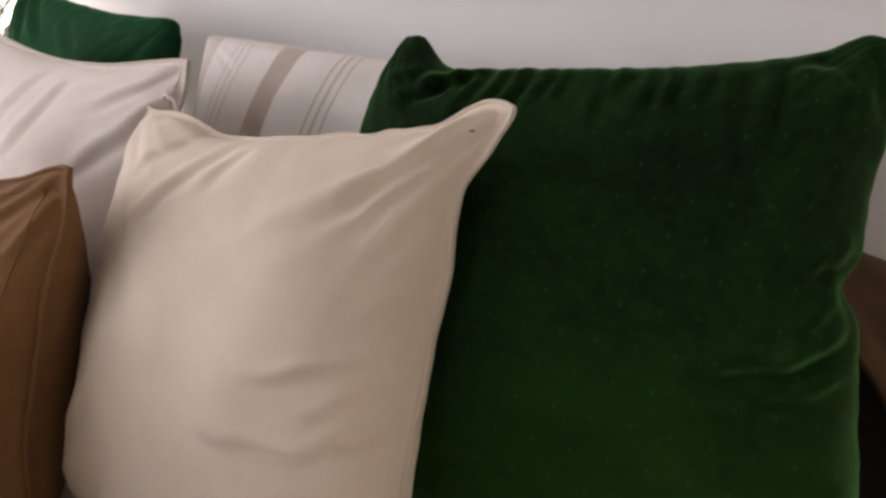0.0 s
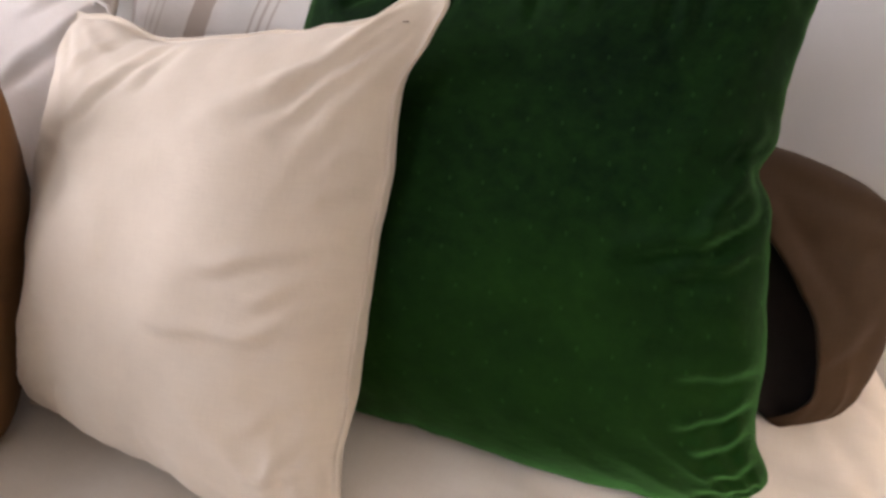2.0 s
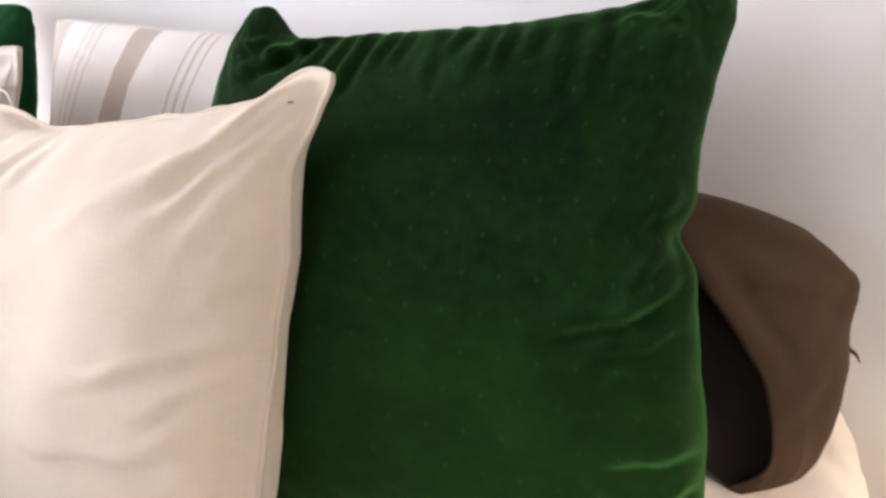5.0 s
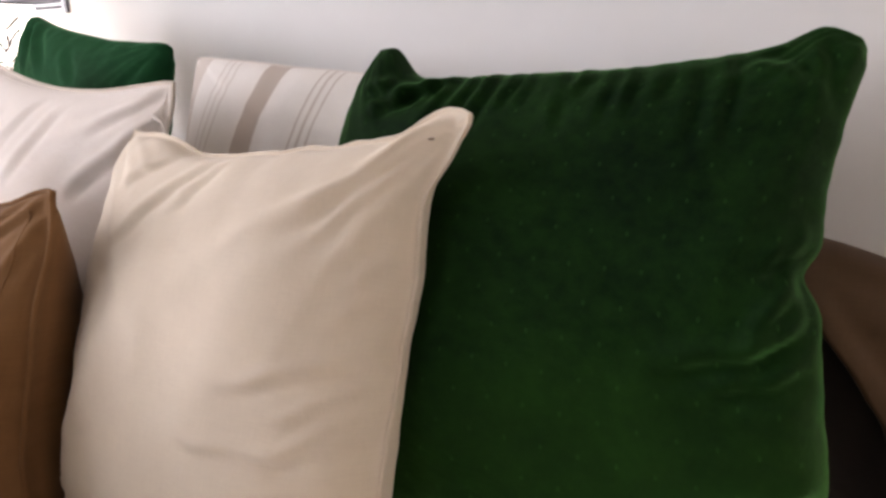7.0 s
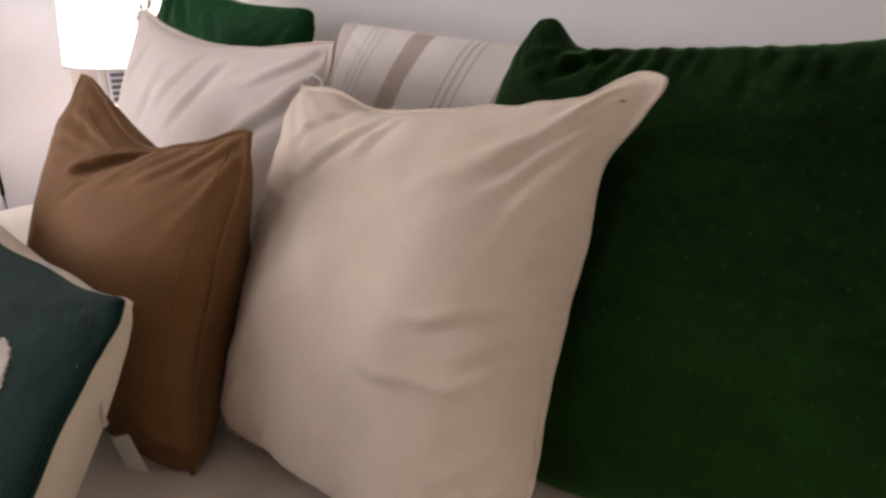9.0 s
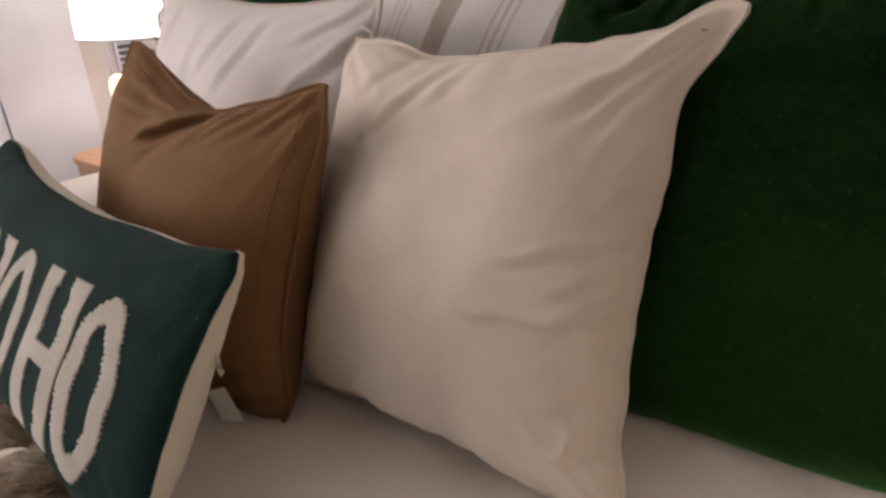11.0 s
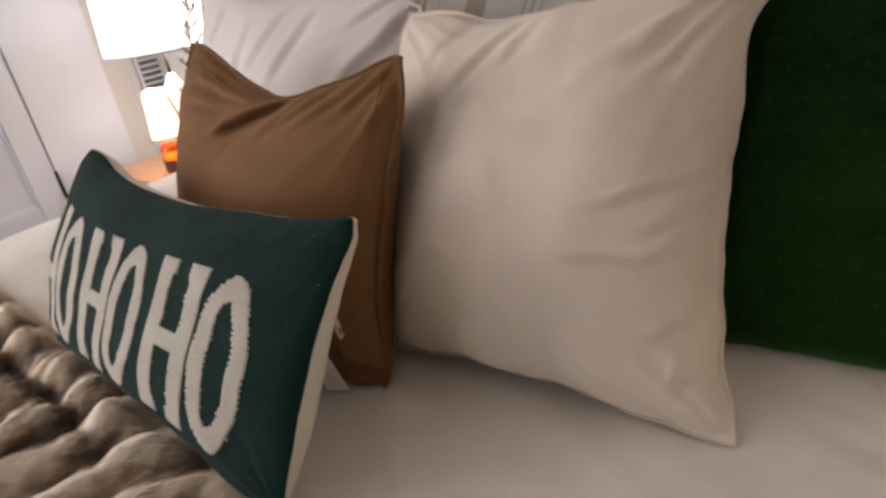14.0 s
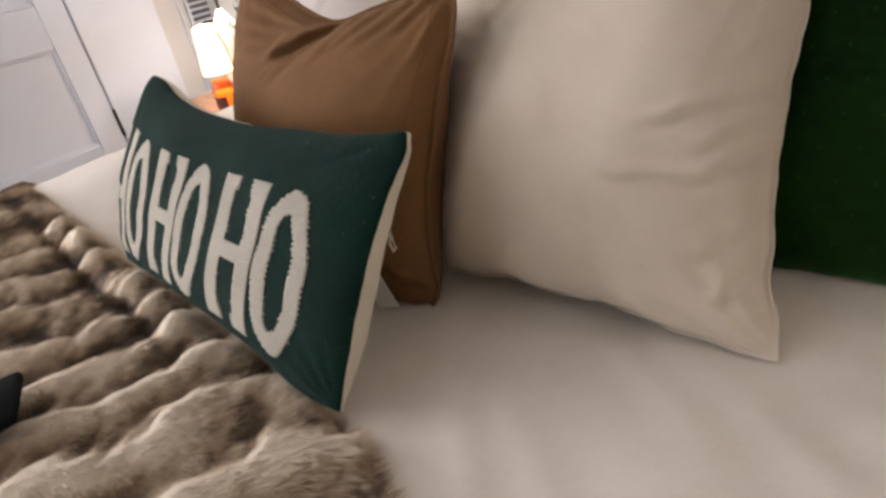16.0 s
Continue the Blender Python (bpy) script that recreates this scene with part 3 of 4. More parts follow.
v_, f_ = sheet_mesh()
link_mesh("sheet", v_, f_, SHEET, bed, "rumpled white cotton sheet hanging over the sides")
part("mattress", box_bm(*[a for a in (BX0 + 0.03 + 0.58, BX1 - 0.03 + 0.58, BY0 + 0.03 + 0.4, BY1 - 0.01 + 0.4, 0.30, BZ - 0.045)], 0.04, 4), OFFWHITE, bed)
part("base", box_bm(BX0 + 0.06 + 0.58, BX1 - 0.06 + 0.58, BY0 + 0.06 + 0.4, BY1 - 0.02 + 0.4, 0.10, 0.295, 0.01), OFFWHITE, bed)
for x in (BX0 + 0.12, BX1 - 0.12):
    for y in (BY0 + 0.12, BY1 - 0.12):
        lathe("leg", [(0.0, 0.0), (0.022, 0.0), (0.03, 0.10), (0.0, 0.10)], WOOD, bed, bed_local(x, y, 0))

# ---- pillows ----
G = "pillows on the bed"
cream = Cushion((-0.558, 0.205, 1.082), (0.018, 0.213, 1.135), (-0.505, -0.034, 0.584), (0.033, -0.050, 0.595), 0.098, 0.130, rim=0.009, ragged=0.020, ruck=0.004, pucker=0.008, seed=2.1, heavy=0.84, full=1.75, round_=0.040, curl=(-0.007, -0.050),
                insets=((0.017, 0.028, 0.042, 0.086, 0.089, 0.072, 0.055, 0.006, 0.008), (0.021, 0.038, 0.045, 0.064, 0.060, 0.058, 0.045, 0.032, 0.036),
                        (0.038, 0.026, 0.036, 0.038, 0.036, 0.022, 0.022, 0.015, 0.043), (0.028, 0.048, 0.086, 0.110, 0.124, 0.116, 0.112, 0.048, 0.008)),
                folds=((0.98, 0.93, 0.74, 0.76, 0.017, 0.008), (0.99, 0.88, 0.80, 0.74, 0.011, 0.006), (0.99, 0.85, 0.90, 0.70, 0.012, 0.006), (0.97, 0.95, 0.82, 0.89, 0.012, 0.004),
                       (0.44, 0.94, 0.26, 0.70, 0.011, 0.006), (0.30, 0.96, 0.18, 0.80, 0.011, 0.004), (0.50, 0.95, 0.42, 0.80, 0.011, 0.004),
                       (1.0, 0.54, 0.68, 0.455, 0.009, 0.0080), (1.0, 0.49, 0.81, 0.41, 0.008, 0.0070), (0.995, 0.44, 0.86, 0.375, 0.007, 0.006), (0.99, 0.39, 0.80, 0.345, 0.009, 0.0085), (0.88, 0.35, 0.60, 0.340, 0.009, 0.0070),
                       (0.995, 0.28, 0.84, 0.19, 0.009, 0.006), (0.99, 0.14, 0.86, 0.10, 0.008, 0.007), (0.98, 0.21, 0.88, 0.10, 0.008, 0.006), (0.99, 0.64, 0.88, 0.60, 0.008, 0.005), (0.99, 0.72, 0.90, 0.66, 0.008, 0.005), (0.30, 0.06, 0.36, 0.16, 0.009, 0.004), (0.62, 0.06, 0.60, 0.15, 0.008, 0.004)))
ob = cream.build("throw_pillow", CREAM, "square cream cotton throw pillow with a flat stitched edge", group=G, res=110)
tube("stitching", cream.outline(0.002, 0.0002), 0.0012, CREAM, ob, True, 5)
lathe("stain", [(0.0, 0.0006), (0.0028, 0.0005), (0.0036, 0.0)], BROWN_SEAM, ob, cream.at(0.957, 0.938, 0.001), "tiny dark speck", 10)

gr = random.Random(5)
gathers = tuple((0.24 + 0.046 * i + gr.uniform(-0.012, 0.012), 0.995, 0.235 + 0.047 * i + gr.uniform(-0.02, 0.02), gr.uniform(0.77, 0.88), gr.uniform(0.007, 0.011), gr.uniform(0.004, 0.009)) for i in range(13))
green = Cushion((-0.306, 0.452, 1.196), (0.352, 0.458, 1.226), (-0.255, 0.185, 0.588), (0.430, 0.228, 0.586), 0.125, 0.06, ruck=0.006, pucker=0.008, seed=5.2, full=1.5, heavy=0.78, round_=0.13, plush=0.020, ragged=0.006, curl=(0.02, 0.05), notch=(0.575, 0.032, 0.022),
                insets=((0.0, 0.028, 0.108, 0.113, 0.110, 0.098, 0.071, 0.028, 0.029), (0.0, 0.0, -0.008, 0.0, 0.005, 0.003, 0.009, 0.008, 0.005),
                        (0.0, 0.0, 0.0, 0.0, 0.0, 0.005, 0.012, 0.022, 0.020), (0.033, 0.012, 0.060, 0.069, 0.088, 0.088, 0.059, 0.029, 0.010)),
                folds=((0.995, 0.57, 0.885, 0.48, 0.011, 0.016), (0.99, 0.52, 0.87, 0.44, 0.011, 0.014), (0.97, 0.475, 0.74, 0.415, 0.013, 0.011), (0.98, 0.44, 0.82, 0.39, 0.012, 0.010), (0.99, 0.61, 0.91, 0.57, 0.012, 0.009),
                       (0.99, 0.27, 0.83, 0.24, 0.011, 0.008), (0.99, 0.22, 0.85, 0.16, 0.010, 0.009), (0.99, 0.17, 0.87, 0.12, 0.010, 0.009), (0.99, 0.12, 0.88, 0.08, 0.009, 0.008), (0.98, 0.07, 0.86, 0.05, 0.009, 0.007),
                       (0.27, 0.95, 0.11, 0.87, 0.016, 0.014), (0.21, 0.93, 0.12, 0.82, 0.012, 0.010), (0.16, 0.93, 0.08, 0.84, 0.010, 0.008), (0.84, 0.97, 0.95, 0.85, 0.015, 0.010), (0.93, 0.95, 0.97, 0.82, 0.011, 0.008)) + gathers)
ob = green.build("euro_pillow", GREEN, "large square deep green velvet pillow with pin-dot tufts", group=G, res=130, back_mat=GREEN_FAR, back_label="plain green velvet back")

far_green = Cushion((-1.545, 0.625, 1.272), (-0.830, 0.520, 1.196), (-1.50, 0.42, 0.60), (-0.86, 0.33, 0.60), 0.085, 0.06, dips=(0.060, 0.0, 0.0, 0.0), ruck=0.006, pucker=0.005, seed=8.4, top_p=3.0, round_=0.08, plush=0.018,
                    folds=((0.2, 0.98, 0.4, 0.83, 0.016, 0.010), (0.12, 0.97, 0.26, 0.80, 0.014, 0.009), (0.5, 0.93, 0.62, 0.8, 0.018, 0.006)))
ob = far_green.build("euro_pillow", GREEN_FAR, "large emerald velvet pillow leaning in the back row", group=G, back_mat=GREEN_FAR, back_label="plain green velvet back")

stripe_pillow = Cushion((-0.715, 0.470, 1.162), (-0.16, 0.560, 1.120), (-0.80, 0.35, 0.60), (-0.21, 0.42, 0.60), 0.070, 0.05, dips=(0.012, 0.0, 0.01, 0.01), ruck=0.004, pucker=0.004, seed=11.0, full=2.0, round_=0.03)
ob = stripe_pillow.build("euro_pillow", STRIPED, "off-white cotton pillow with woven tan stripes", group=G)
tube("seam", stripe_pillow.outline(0.001, 0.0), 0.002, OFFWHITE, ob, True, 6)

white_back = Cushion((-1.17, 0.312, 1.182), (-0.553, 0.297, 1.130), (-1.19, 0.12, 0.60), (-0.56, 0.11, 0.60), 0.088, 0.07, rim=0.008, ruck=0.003, seed=14.3, full=1.5, curl=(-0.018, 0.0),
                     insets=((0.029, 0.024, 0.050, 0.072, 0.084, 0.066, 0.034, 0.015, 0.006), (0.0, 0.0, 0.0, 0.0, 0.0, 0.0, 0.0, 0.0, 0.0),
                             (0.0, 0.0, 0.0, 0.0, 0.0, 0.004, 0.014, 0.004, 0.005), (0.0, 0.01, 0.01, 0.02, 0.02, 0.018, 0.008, -0.008, -0.005)),
                     folds=((0.99, 0.97, 0.80, 0.82, 0.012, 0.006), (0.99, 0.86, 0.80, 0.62, 0.015, 0.009), (0.55, 0.93, 0.42, 0.68, 0.010, 0.005), (0.68, 0.92, 0.52, 0.62, 0.012, 0.0055), (0.40, 0.88, 0.33, 0.62, 0.012, 0.004), (0.24, 0.92, 0.14, 0.68, 0.012, 0.004)))
ob = white_back.build("throw_pillow", OFFWHITE, "square off-white cotton pillow in the back row", group=G)
tube("piping", white_back.outline(0.001, 0.0), 0.0026, CREAM_STITCH, ob, True, 6)
tube("stitching", white_back.outline(0.013, 0.0002), 0.0008, OFFWHITE, ob, True, 5)
tube("hanging_loop", [white_back.at(1, 0.88) + Vector((dx, -0.014 + 0.01 * abs(dx), dz)) for dx, dz in ((0.0, -0.03), (-0.018, -0.012), (-0.026, 0.004), (-0.014, 0.014), (0.006, 0.008), (0.012, -0.014))], 0.003, OFFWHITE, ob, label="small fabric loop")

brown = Cushion((-0.858, 0.040, 1.078), (-0.408, 0.012, 1.044), (-0.890, -0.060, 0.585), (-0.442, -0.100, 0.582), 0.097, 0.130, rim=0.006, ragged=0.012, ruck=0.0015, pucker=0.003, seed=17.7, heavy=0.74, full=1.15, curl=(0.04, 0.008),
                insets=((0.018, 0.026, 0.060, 0.112, 0.152, 0.102, 0.060, 0.020, 0.006), (0.0, 0.0, 0.0, 0.0, 0.0, -0.02, -0.018, -0.012, 0.012),
                        (0.0, 0.0, 0.0, 0.0, 0.010, 0.0, -0.010, -0.002, 0.004), (0.014, -0.010, 0.013, 0.036, 0.036, 0.006, -0.018, -0.012, -0.003)),
                folds=((0.56, 1.0, 0.35, 0.80, 0.011, 0.016), (0.56, 0.97, 0.30, 0.74, 0.008, 0.008), (0.50, 0.93, 0.38, 0.80, 0.006, 0.008), (0.58, 0.97, 0.33, 0.68, 0.010, 0.007), (0.48, 0.90, 0.33, 0.78, 0.005, 0.005), (0.47, 0.87, 0.30, 0.70, 0.006, 0.005),
                       (0.12, 0.95, 0.50, 0.985, 0.008, 0.004), (0.08, 0.88, 0.48, 0.955, 0.010, 0.005), (0.06, 0.81, 0.42, 0.91, 0.010, 0.004), (0.10, 0.76, 0.38, 0.86, 0.009, 0.003),
                       (0.985, 0.96, 0.84, 0.86, 0.009, 0.005), (0.93, 0.97, 0.70, 0.84, 0.010, 0.005), (0.99, 0.92, 0.95, 0.78, 0.008, 0.004), (0.80, 0.97, 0.60, 0.84, 0.009, 0.005), (0.70, 0.98, 0.54, 0.80, 0.009, 0.004),
                       (0.98, 0.12, 0.78, 0.07, 0.010, 0.008), (0.97, 0.07, 0.86, 0.16, 0.008, 0.006)))
ob = brown.build("throw_pillow", BROWN, "square caramel brown cotton pillow chopped at the top", group=G, res=110)
tube("piping", brown.outline(0.001, 0.0), 0.0026, BROWN, ob, True, 6)
tube("stitching", brown.outline(0.024, 0.0000), 0.0011, BROWN, ob, True, 5)

sham = Cushion((-0.12, 0.56, 0.985), (0.540, 0.565, 0.905), (-0.12, 0.36, 0.60), (0.455, 0.37, 0.600), 0.10, 0.075, ruck=0.005, seed=21.0, full=1.5, round_=0.05, plush=0.018,
               insets=((0.0, -0.01, -0.015, -0.02, -0.018, -0.012, 0.006, 0.035, 0.10), (0.10, 0.10, 0.12, 0.14, 0.15, 0.15, 0.13, 0.09, 0.05),
                       (0.0, 0.0, 0.0, 0.0, 0.0, 0.0, 0.0, 0.0, 0.0), (0.06, 0.0, -0.035, -0.042, -0.030, -0.004, 0.004, 0.020, 0.06)),
               folds=((0.98, 0.75, 0.7, 0.66, 0.02, 0.005), (0.99, 0.85, 0.66, 0.88, 0.02, 0.005), (0.97, 0.50, 0.90, 0.20, 0.012, 0.005), (0.72, 0.80, 0.92, 0.45, 0.016, 0.005)))
# recessed body under the flap; its front colour carries the hollow's shade
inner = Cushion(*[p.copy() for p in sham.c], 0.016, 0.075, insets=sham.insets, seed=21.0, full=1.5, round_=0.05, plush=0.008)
ob = inner.build("bed_pillow", CHOCOLATE_SHADED, "dark chocolate brown cotton bed pillow against the wall", group=G, back_mat=CHOCOLATE, back_label="chocolate brown pillowcase back")


def flap_edge(v):
    """How far across the pillow the open hem of its case lies at height v."""
    return 0.955 - 0.12 * min(1.0, v / 0.5) - 0.20 * smoothstep(0.40, 0.90, v) - 0.62 * smoothstep(0.84, 1.0, v)


def open_flap():
    nu, nv = 46, 60
    vs, fs = [], []
    for off in (0.0, -0.006):
        for j in range(nv + 1):
            v = j / nv
            for i in range(nu + 1):
                a = i / nu
                u = flap_edge(v) + (1 - flap_edge(v)) * a
                vs.append(sham.at(u, v, (off - 0.003 * max(0.0, 1 - a / 0.04) ** 2) if sham.height(u, v, 1) > 0.03 else off * 0.3))
    k, o = nu + 1, (nu + 1) * (nv + 1)
    for j in range(nv):
        for i in range(nu):
            f = (j * k + i, j * k + i + 1, (j + 1) * k + i + 1, (j + 1) * k + i)
            fs += [f, tuple(q + o for q in f[::-1])]
        fs.append((j * k, (j + 1) * k, (j + 1) * k + o, j * k + o))
        fs.append((j * k + nu, j * k + nu + o, (j + 1) * k + nu + o, (j + 1) * k + nu))
    return link_mesh("case_flap", vs, fs, CHOCOLATE, ob, "loose open end of the pillowcase", uvs=[(x.x, x.z) for x in vs])


open_flap()
tube("thread_tuft", [sham.at(1, 0.62) + Vector(d) for d in ((-0.004, 0, 0.004), (0.008, 0, -0.004), (0.014, 0, -0.014))], lambda t: 0.003 * (1 - t) + 0.0006, CHOCOLATE, ob)

# knitted lumbar pillow with lettering
lumbar = Cushion((-0.930, -0.150, 0.946), (-0.336, -0.186, 0.920), (-1.035, -0.290, 0.626), (-0.372, -0.352, 0.612), 0.054, 0.111, ruck=0.0015, pucker=0.002, seed=25.0, full=1.3, heavy=0.88, round_=0.035, plush=0.013, ragged=0.004, curl=(0.027, 0.0),
                 insets=((-0.024, 0.008, 0.068, 0.105, 0.112, 0.080, 0.058, 0.024, -0.008), (0.025, 0.023, 0.045, 0.064, 0.055, 0.046, 0.012, 0.0, 0.010),
                         (0.0, -0.010, -0.010, -0.004, 0.012, 0.006, 0.0, -0.015, -0.016), (0.012, 0.026, 0.034, 0.036, 0.036, 0.032, 0.016, -0.006, -0.010)))
ob = lumbar.build("lumbar_pillow", KNIT_GREEN, "pine green knitted lumbar pillow with ivory festive lettering", group=G, res=150, back_mat=BACKING)


def in_letter(kind, a, c):
    """a, c: 0..1 across and up a letter's box."""
    if kind == "H":
        flare = 0.06 * smoothstep(0.88, 0.93, c) + 0.06 * (1 - smoothstep(0.07, 0.12, c))
        return a < 0.30 + flare or a > 0.70 - flare or 0.45 < c < 0.56
    r = abs((a - 0.5) / 0.5) ** 2.0 + abs((c - 0.5) / 0.5) ** 2.0
    q = abs((a - 0.5) / 0.21) ** 2.2 + abs((c - 0.5) / 0.355) ** 2.2
    return r < 1 and q > 1


def letter(kind, u0, u1, v0, v1):
    nu, nv = 30, 62
    vs, fs, uv, index = [], [], [], {}

    def vert(i, j, off):
        key = (i, j, off)
        if key not in index:
            u, v = u0 + (u1 - u0) * i / nu, v0 + (v1 - v0) * j / nv
            index[key] = len(vs)
            vs.append(lumbar.at(u, v, off))
            uv.append((u * lumbar.w, v * lumbar.h))
        return index[key]

    inside = {(i, j) for i in range(nu) for j in range(nv) if in_letter(kind, (i + 0.5 + 0.6 * ((j % 2) - 0.5) + 0.3 * math.sin(j * 12.9 + u0 * 40) ** 3) / nu, (j + 0.5) / nv)}
    for i, j in inside:
        fs.append((vert(i, j, 0.0013), vert(i + 1, j, 0.0013), vert(i + 1, j + 1, 0.0013), vert(i, j + 1, 0.0013)))
        for (a, c), (p, q) in (((i - 1, j), ((i, j + 1), (i, j))), ((i + 1, j), ((i + 1, j), (i + 1, j + 1))), ((i, j - 1), ((i, j), (i + 1, j))), ((i, j + 1), ((i + 1, j + 1), (i, j + 1)))):
            if (a, c) not in inside:
                fs.append((vert(*p, 0.0013), vert(*p, -0.001), vert(*q, -0.001), vert(*q, 0.0013)))
    return link_mesh("letter", vs, fs, KNIT_WHITE, ob, "ivory knitted letter %s" % kind, uvs=uv)


for kind, u0, u1 in (("H", 0.005, 0.118), ("O", 0.128, 0.250), ("H", 0.280, 0.408), ("O", 0.414, 0.540), ("H", 0.578, 0.732), ("O", 0.739, 0.888)):
    letter(kind, u0, u1, 0.105, 0.757)
zp = lumbar.at(0.975, 0.62, 0.003, -1) + Vector((-0.010, 0.004, 0.0))

tube("zipper_pull", [zp + Vector(d) for d in ((0.012, -0.004, 0.018), (0.018, -0.006, 0.004), (0.021, -0.006, -0.008), (0.016, -0.006, -0.014), (0.011, -0.005, -0.006), (0.013, -0.004, 0.006))], 0.0018, BACKING, ob)
tg = Vector((-0.474, -0.152, 0.604))
link_mesh("care_tag", [tg + Vector(d) for d in ((-0.045, -0.01, 0.05), (-0.018, 0.0, 0.062), (-0.004, 0.010, 0.002), (-0.040, 0.0, -0.004), (-0.045, -0.009, 0.05), (-0.018, 0.001, 0.062), (-0.004, 0.011, 0.002), (-0.040, 0.001, -0.004))],
          [(0, 1, 2, 3), (7, 6, 5, 4), (0, 4, 5, 1), (1, 5, 6, 2), (2, 6, 7, 3), (3, 7, 4, 0)], TAG, ob, "white care tag", smooth=False)


# ---- faux fur throw ----
def fur_edge(x):
    return -0.348 + 0.014 * noise.noise((x * 5, 1.0, 2.0)) + (x + 0.35) * -0.11 - 0.36 * max(0.0, x + 0.36)


def fur_at(x, y):
    lump = noise.noise((x * 2.6, y * 2.4, 7.0))
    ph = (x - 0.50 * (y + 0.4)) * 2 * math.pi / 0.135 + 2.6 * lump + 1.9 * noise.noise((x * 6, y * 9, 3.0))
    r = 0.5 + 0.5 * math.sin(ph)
    clump = noise.noise((x * 10, y * 11, 9.0))
    fine = noise.noise((x * 38, y * 30, 1.0))
    d_ = fur_edge(x) - y
    roll = 1 - smoothstep(-0.95, -0.55, x)
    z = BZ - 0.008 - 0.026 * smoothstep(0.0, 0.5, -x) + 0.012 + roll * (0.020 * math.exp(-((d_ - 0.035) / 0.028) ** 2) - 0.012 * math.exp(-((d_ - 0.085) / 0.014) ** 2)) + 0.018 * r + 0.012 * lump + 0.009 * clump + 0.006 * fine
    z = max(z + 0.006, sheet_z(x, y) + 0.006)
    # ridges lighter than troughs; last term paints shade into the rolled edge's groove
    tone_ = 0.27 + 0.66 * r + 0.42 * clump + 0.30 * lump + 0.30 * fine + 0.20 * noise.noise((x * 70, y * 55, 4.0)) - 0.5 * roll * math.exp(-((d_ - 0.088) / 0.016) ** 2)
    return z, tone_


def fur_throw():
    vs, fs, tones = [], [], []
    nx, ny = 240, 170
    x0, x1 = BX0 - 0.02, 0.34
    for j in range(ny + 1):
        for i in range(nx + 1):
            x = x0 + (x1 - x0) * i / nx
            e = fur_edge(x)
            d = (j / ny) ** 1.3 * 0.9
            y = e - d
            z, tn = fur_at(x, y)
            side = min(d, x1 - x + 0.001)
            q = max(0.0, 1 - side / 0.035)
            z = z - (z - BZ + 0.040) * (1 - math.sqrt(max(0.0, 1 - q * q)))
            vs.append((x, y, z))
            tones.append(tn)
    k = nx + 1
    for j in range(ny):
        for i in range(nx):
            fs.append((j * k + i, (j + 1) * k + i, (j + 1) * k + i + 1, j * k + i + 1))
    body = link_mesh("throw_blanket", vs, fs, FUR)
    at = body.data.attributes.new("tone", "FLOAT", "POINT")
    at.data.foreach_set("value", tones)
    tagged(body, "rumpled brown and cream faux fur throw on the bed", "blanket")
    rnd = random.Random(7)
    hv, hf, ht = [], [], []
    for _ in range(120000):
        x = x0 + (x1 - x0) * rnd.random()
        d = rnd.random() ** 1.4 * 0.55
        y = fur_edge(x) - d
        z, tn = fur_at(x, y)
        q = max(0.0, 1 - min(d, x1 - x + 0.001) / 0.035)
        z = z - (z - BZ + 0.040) * (1 - math.sqrt(max(0.0, 1 - q * q)))
        flow = 1.5 * noise.noise((x * 6, y * 6, 2.2)) + (1.0 if d > 0.02 else 0.2)
        ln = 0.014 + 0.016 * rnd.random()
        dx, dy, dz = ln * math.sin(flow), ln * math.cos(flow) * (0.5 if d > 0.02 else 0.8), ln * 0.35 * (1 - 1.3 * q)
        a = rnd.random() * 6.28
        w = 0.0009
        b0 = len(hv)
        hv += [(x - w * math.cos(a), y - w * math.sin(a), z - 0.001), (x + w * math.cos(a), y + w * math.sin(a), z - 0.001), (x + dx, y + dy, z + dz)]
        hf.append((b0, b0 + 1, b0 + 2))
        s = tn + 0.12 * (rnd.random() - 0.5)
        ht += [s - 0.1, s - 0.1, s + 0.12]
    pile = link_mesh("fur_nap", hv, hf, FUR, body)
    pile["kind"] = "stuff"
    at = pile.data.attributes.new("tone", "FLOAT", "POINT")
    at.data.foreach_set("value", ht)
    return body


fur_throw()
phone = thing("smartphone", "black smartphone lying on the fur throw", "phone")
phone.matrix_world = pose(-0.815, -0.645, 0.640, 2, 0, -24)
part("casing", box_bm(-0.055, 0.055, -0.09, 0.09, 0.0, 0.016, 0.007, 3), BLACK, phone, "black rounded plastic case")
part("screen", box_bm(-0.049, 0.049, -0.083, 0.083, 0.0150, 0.0164, 0.0004, 1), BLACK, phone)

# ---- bedside table and what stands on it ----
TZ = 0.545
table = thing("bedside_table", "honey-coloured wooden bedside table with a rounded top", "nightstand", (-2.12, 0.76, 0))
bm = box_bm(-0.27, 0.36, -0.28, 0.13, TZ - 0.028, TZ)
bmesh.ops.bevel(bm, geom=[e for e in bm.edges if abs(e.verts[0].co.z - e.verts[1].co.z) > 0.01], offset=0.09, segments=8, affect="EDGES", profile=0.5)
bmesh.ops.bevel(bm, geom=[e for e in bm.edges if abs(e.verts[0].co.z - e.verts[1].co.z) < 0.001], offset=0.006, segments=2, affect="EDGES", profile=0.5)
part("tabletop", bm, WOOD, table, smooth=False)
box("drawer_front", -0.25, 0.30, -0.252, -0.236, TZ - 0.16, TZ - 0.04, WOOD, table, 0.004)
box("carcass", -0.26, 0.31, -0.236, 0.12, TZ - 0.165, TZ - 0.03, WOOD, table, 0.003)
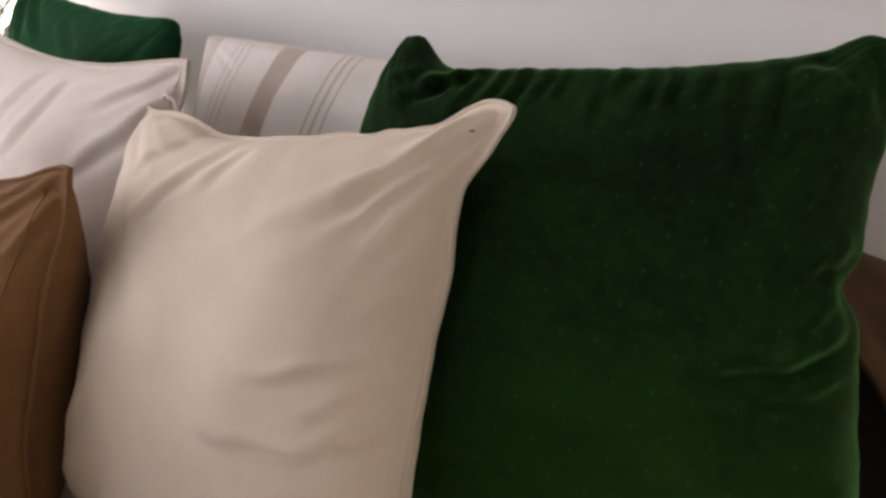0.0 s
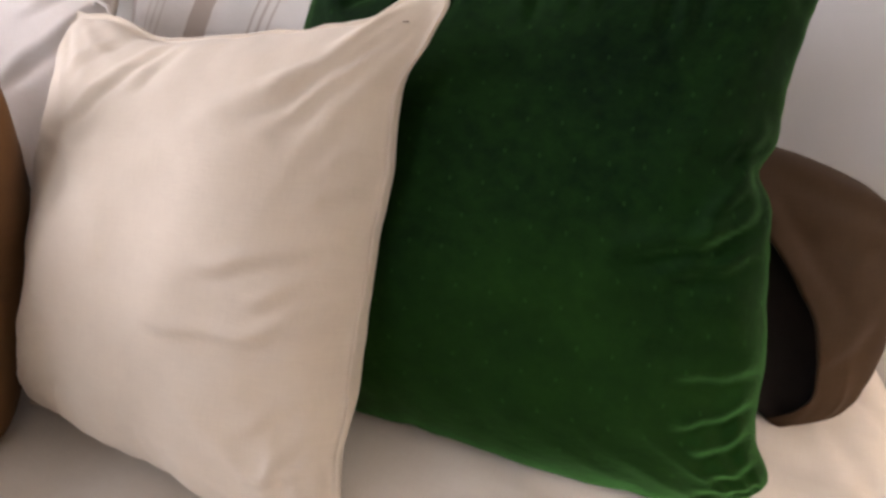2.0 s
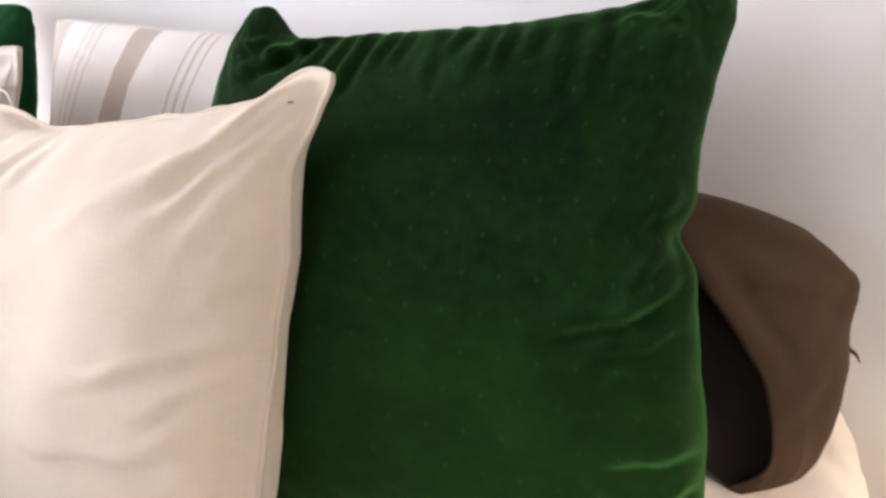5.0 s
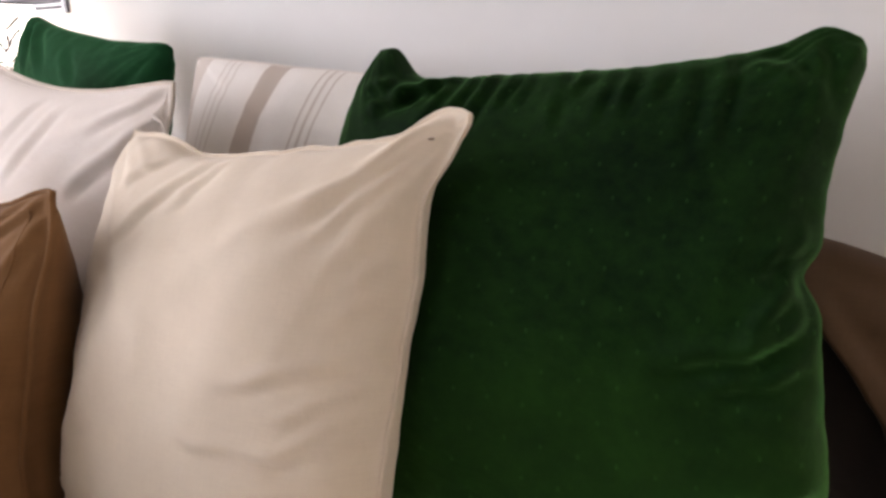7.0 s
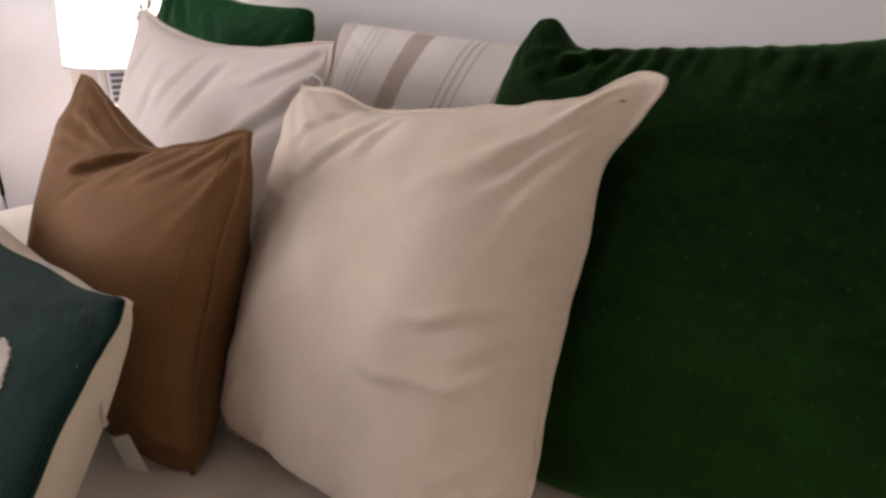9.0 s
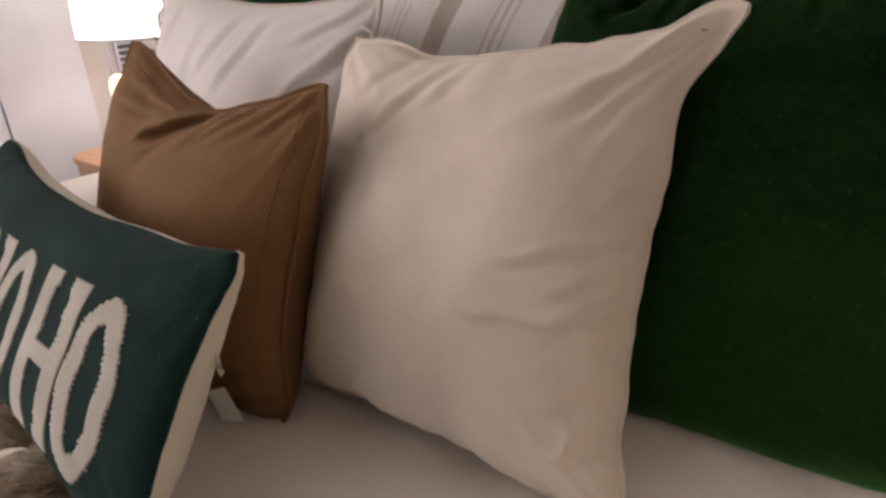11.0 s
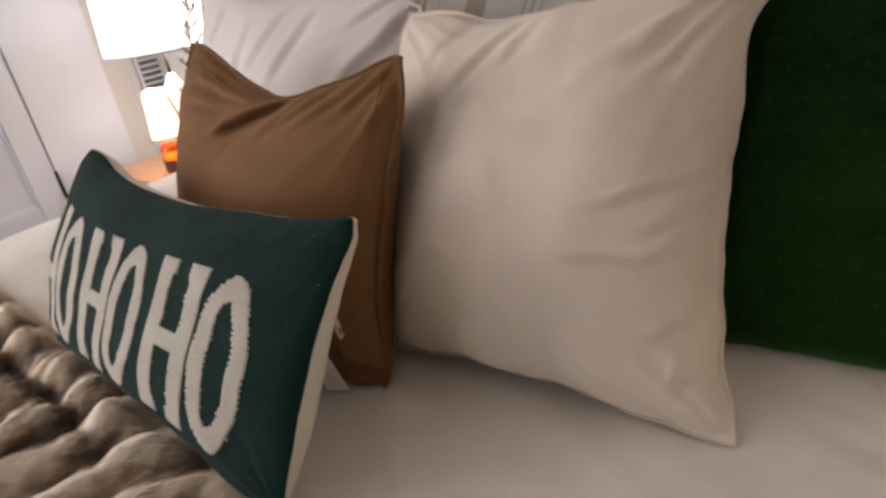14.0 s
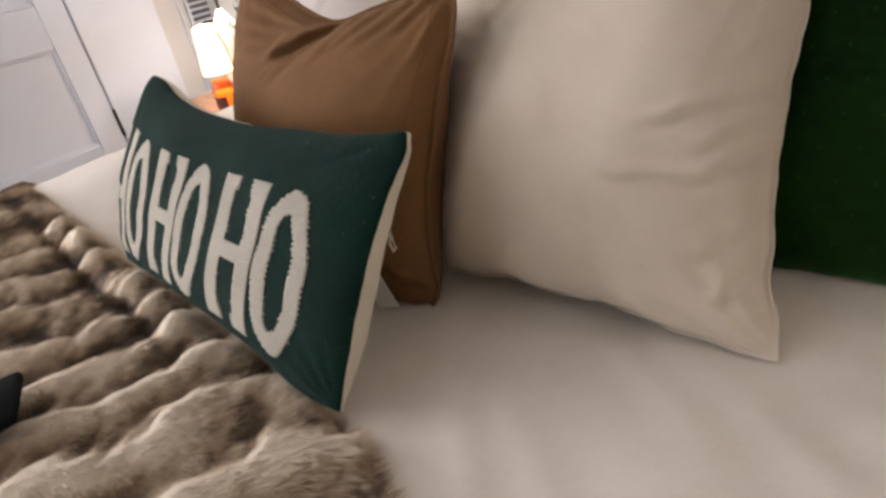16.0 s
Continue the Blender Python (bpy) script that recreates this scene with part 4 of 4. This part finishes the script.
lathe("knob", [(0.0, -0.014), (0.012, -0.012), (0.014, 0.0), (0.008, 0.01), (0.0, 0.012)], DARK_METAL, table, (0.0, -0.262, TZ - 0.10), seg=16)
for x in (-0.23, 0.27):
    for y in (-0.21, 0.09):
        lathe("leg", [(0.0, 0.0), (0.014, 0.0), (0.022, TZ - 0.166), (0.0, TZ - 0.166)], WOOD, table, (x, y, 0), seg=16)

lamp = thing("table_lamp", "lit table lamp with a white drum shade", "lamp", (*LAMP, TZ))
lathe("base", [(0.0, 0.0), (0.075, 0.0), (0.078, 0.008), (0.045, 0.02), (0.035, 0.05), (0.06, 0.13), (0.07, 0.19), (0.055, 0.27), (0.022, 0.32), (0.012, 0.34), (0.0, 0.34)], GLASS_BASE, lamp)
lathe("stem", [(0.007, 0.33), (0.007, 0.46), (0.0, 0.46)], DARK_METAL, lamp, seg=14)
lathe("shade", [(0.195, 0.430), (0.1965, 0.430), (0.170, 0.745), (0.1685, 0.745), (0.195, 0.430)], SHADE_GLOW, lamp, label="glowing white fabric drum shade", seg=56)
lathe("shade_rim", [(0.1945, 0.425), (0.199, 0.426), (0.1985, 0.434), (0.1945, 0.434)], TRIM, lamp, seg=56)
lathe("bulb", [(0.0, 0.455), (0.014, 0.46), (0.028, 0.50), (0.0, 0.475)], SHADE_GLOW, lamp, seg=16)

table_two = copy_thing(table, pose(1.18, 0.16, 0, 0, 0, 0))
copy_thing(lamp, pose(*LAMP2, TZ))
warmer = thing("candle_warmer", "small candle warmer lamp with a glowing ribbed shade", "candle warmer", (*WARMER, TZ))
lathe("base", [(0.0, 0.0), (0.062, 0.0), (0.064, 0.006), (0.06, 0.012), (0.0, 0.012)], WOOD, warmer)
tube("arm", [(0.052, 0.03, 0.012), (0.056, 0.03, 0.14), (0.054, 0.03, 0.22), (0.040, 0.022, 0.285), (0.016, 0.008, 0.315), (0.0, 0.0, 0.318)], 0.0035, DARK_METAL, warmer, seg=8)
sv, sf = [], []
for i, (r, z) in enumerate(((0.018, 0.315), (0.036, 0.308), (0.041, 0.29), (0.046, 0.22), (0.054, 0.145))):
    for k in range(48):
        a = 2 * math.pi * k / 48
        rr = r * (1 + (0.05 if k % 2 else -0.02) * min(1, i / 2))
        sv.append((rr * math.cos(a), rr * math.sin(a), z))
for i in range(4):
    for k in range(48):
        sf.append((i * 48 + k, i * 48 + (k + 1) % 48, (i + 1) * 48 + (k + 1) % 48, (i + 1) * 48 + k))
link_mesh("shade", sv, sf, WARM_GLOW, warmer, "glowing ribbed shade")

jar = thing("candle_jar", "amber glass candle jar with a dark red label", "candle", (WARMER[0] + 0.012, WARMER[1] - 0.012, TZ + 0.0125))
lathe("glass", [(0.0, 0.0), (0.036, 0.0), (0.040, 0.005), (0.040, 0.088), (0.034, 0.098), (0.034, 0.108), (0.0315, 0.108), (0.0315, 0.097), (0.0375, 0.086), (0.0375, 0.006), (0.0, 0.006)], AMBER, jar)
lathe("wax", [(0.0, 0.007), (0.036, 0.007), (0.036, 0.066), (0.0, 0.066)], FLAME, jar, label="melted glowing amber wax")
lv, lf = [], []
for k in range(13):
    a = radians(-150 + 10 * k)
    for z in (0.014, 0.052):
        lv.append((0.0408 * math.cos(a), 0.0408 * math.sin(a), z))
for k in range(12):
    lf.append((2 * k, 2 * k + 2, 2 * k + 3, 2 * k + 1))
link_mesh("label", lv, lf, LABEL, jar, "dark red paper label")

# frosted pine sprig in a vase, leaning towards the pillows
sprig = thing("pine_sprig", "frosted pine sprig leaning in a small ceramic vase", "plant", (-1.89, 0.60, TZ))
lathe("vase", [(0.0, 0.0), (0.034, 0.0), (0.044, 0.03), (0.040, 0.07), (0.022, 0.11), (0.024, 0.125), (0.020, 0.125), (0.018, 0.11), (0.034, 0.07), (0.0, 0.03)], GLASS_BASE, sprig, seg=28)


def stem_at(t):
    return Vector((0.03 + 0.21 * t ** 1.15, 0.012 * math.sin(3 * t), 0.06 + 0.62 * t))


tube("stem", [stem_at(i / 14) for i in range(15)], lambda t: 0.004 * (1 - t) + 0.001, WOOD, sprig)
rnd = random.Random(3)
for k in range(30):
    t0 = 0.14 + 0.84 * k / 29
    base = stem_at(t0)
    a, ln = k * 2.4, 0.046 * (1 - 0.45 * t0) + 0.012
    tip = base + Vector((ln * math.cos(a) * 0.8 + 0.012, ln * math.sin(a), ln * 0.9))
    nv, nf = [], []
    for q in range(80):
        t = rnd.random()
        p = base.lerp(tip, t)
        d = Vector((rnd.uniform(-1, 1), rnd.uniform(-1, 1), rnd.uniform(-0.5, 1.0))).normalized() * 0.021 + (tip - base) * 0.15
        s = d.cross(Vector((0.3, 0.5, 0.8))).normalized() * 0.0015
        b0 = len(nv)
        nv += [p - s, p + s, p + d]
        nf.append((b0, b0 + 1, b0 + 2))
    link_mesh("twig", nv, nf, NEEDLE, sprig, smooth=False)

# oak planks, each a piece of the floor
rnd = random.Random(11)
plank_mesh = None
for i in range(22):
    x = LX + 0.14 + i * 0.277
    for j in range(4):
        L = 1.23
        y0 = FY + j * L + (0.35 if i % 2 else 0.0) - 0.3
        if plank_mesh is None:
            p = part("plank", box_bm(-0.1375, 0.1375, 0.002, L - 0.002, -0.02, 0.0, 0.002, 1), FLOORWOOD, floor, smooth=False)
            plank_mesh = p.data
        else:
            p = new("plank", plank_mesh)
            p.parent = floor
        p.location = (x, max(FY, min(y0, AY - 0.05 - L)), -0.0002 * (j + 1))
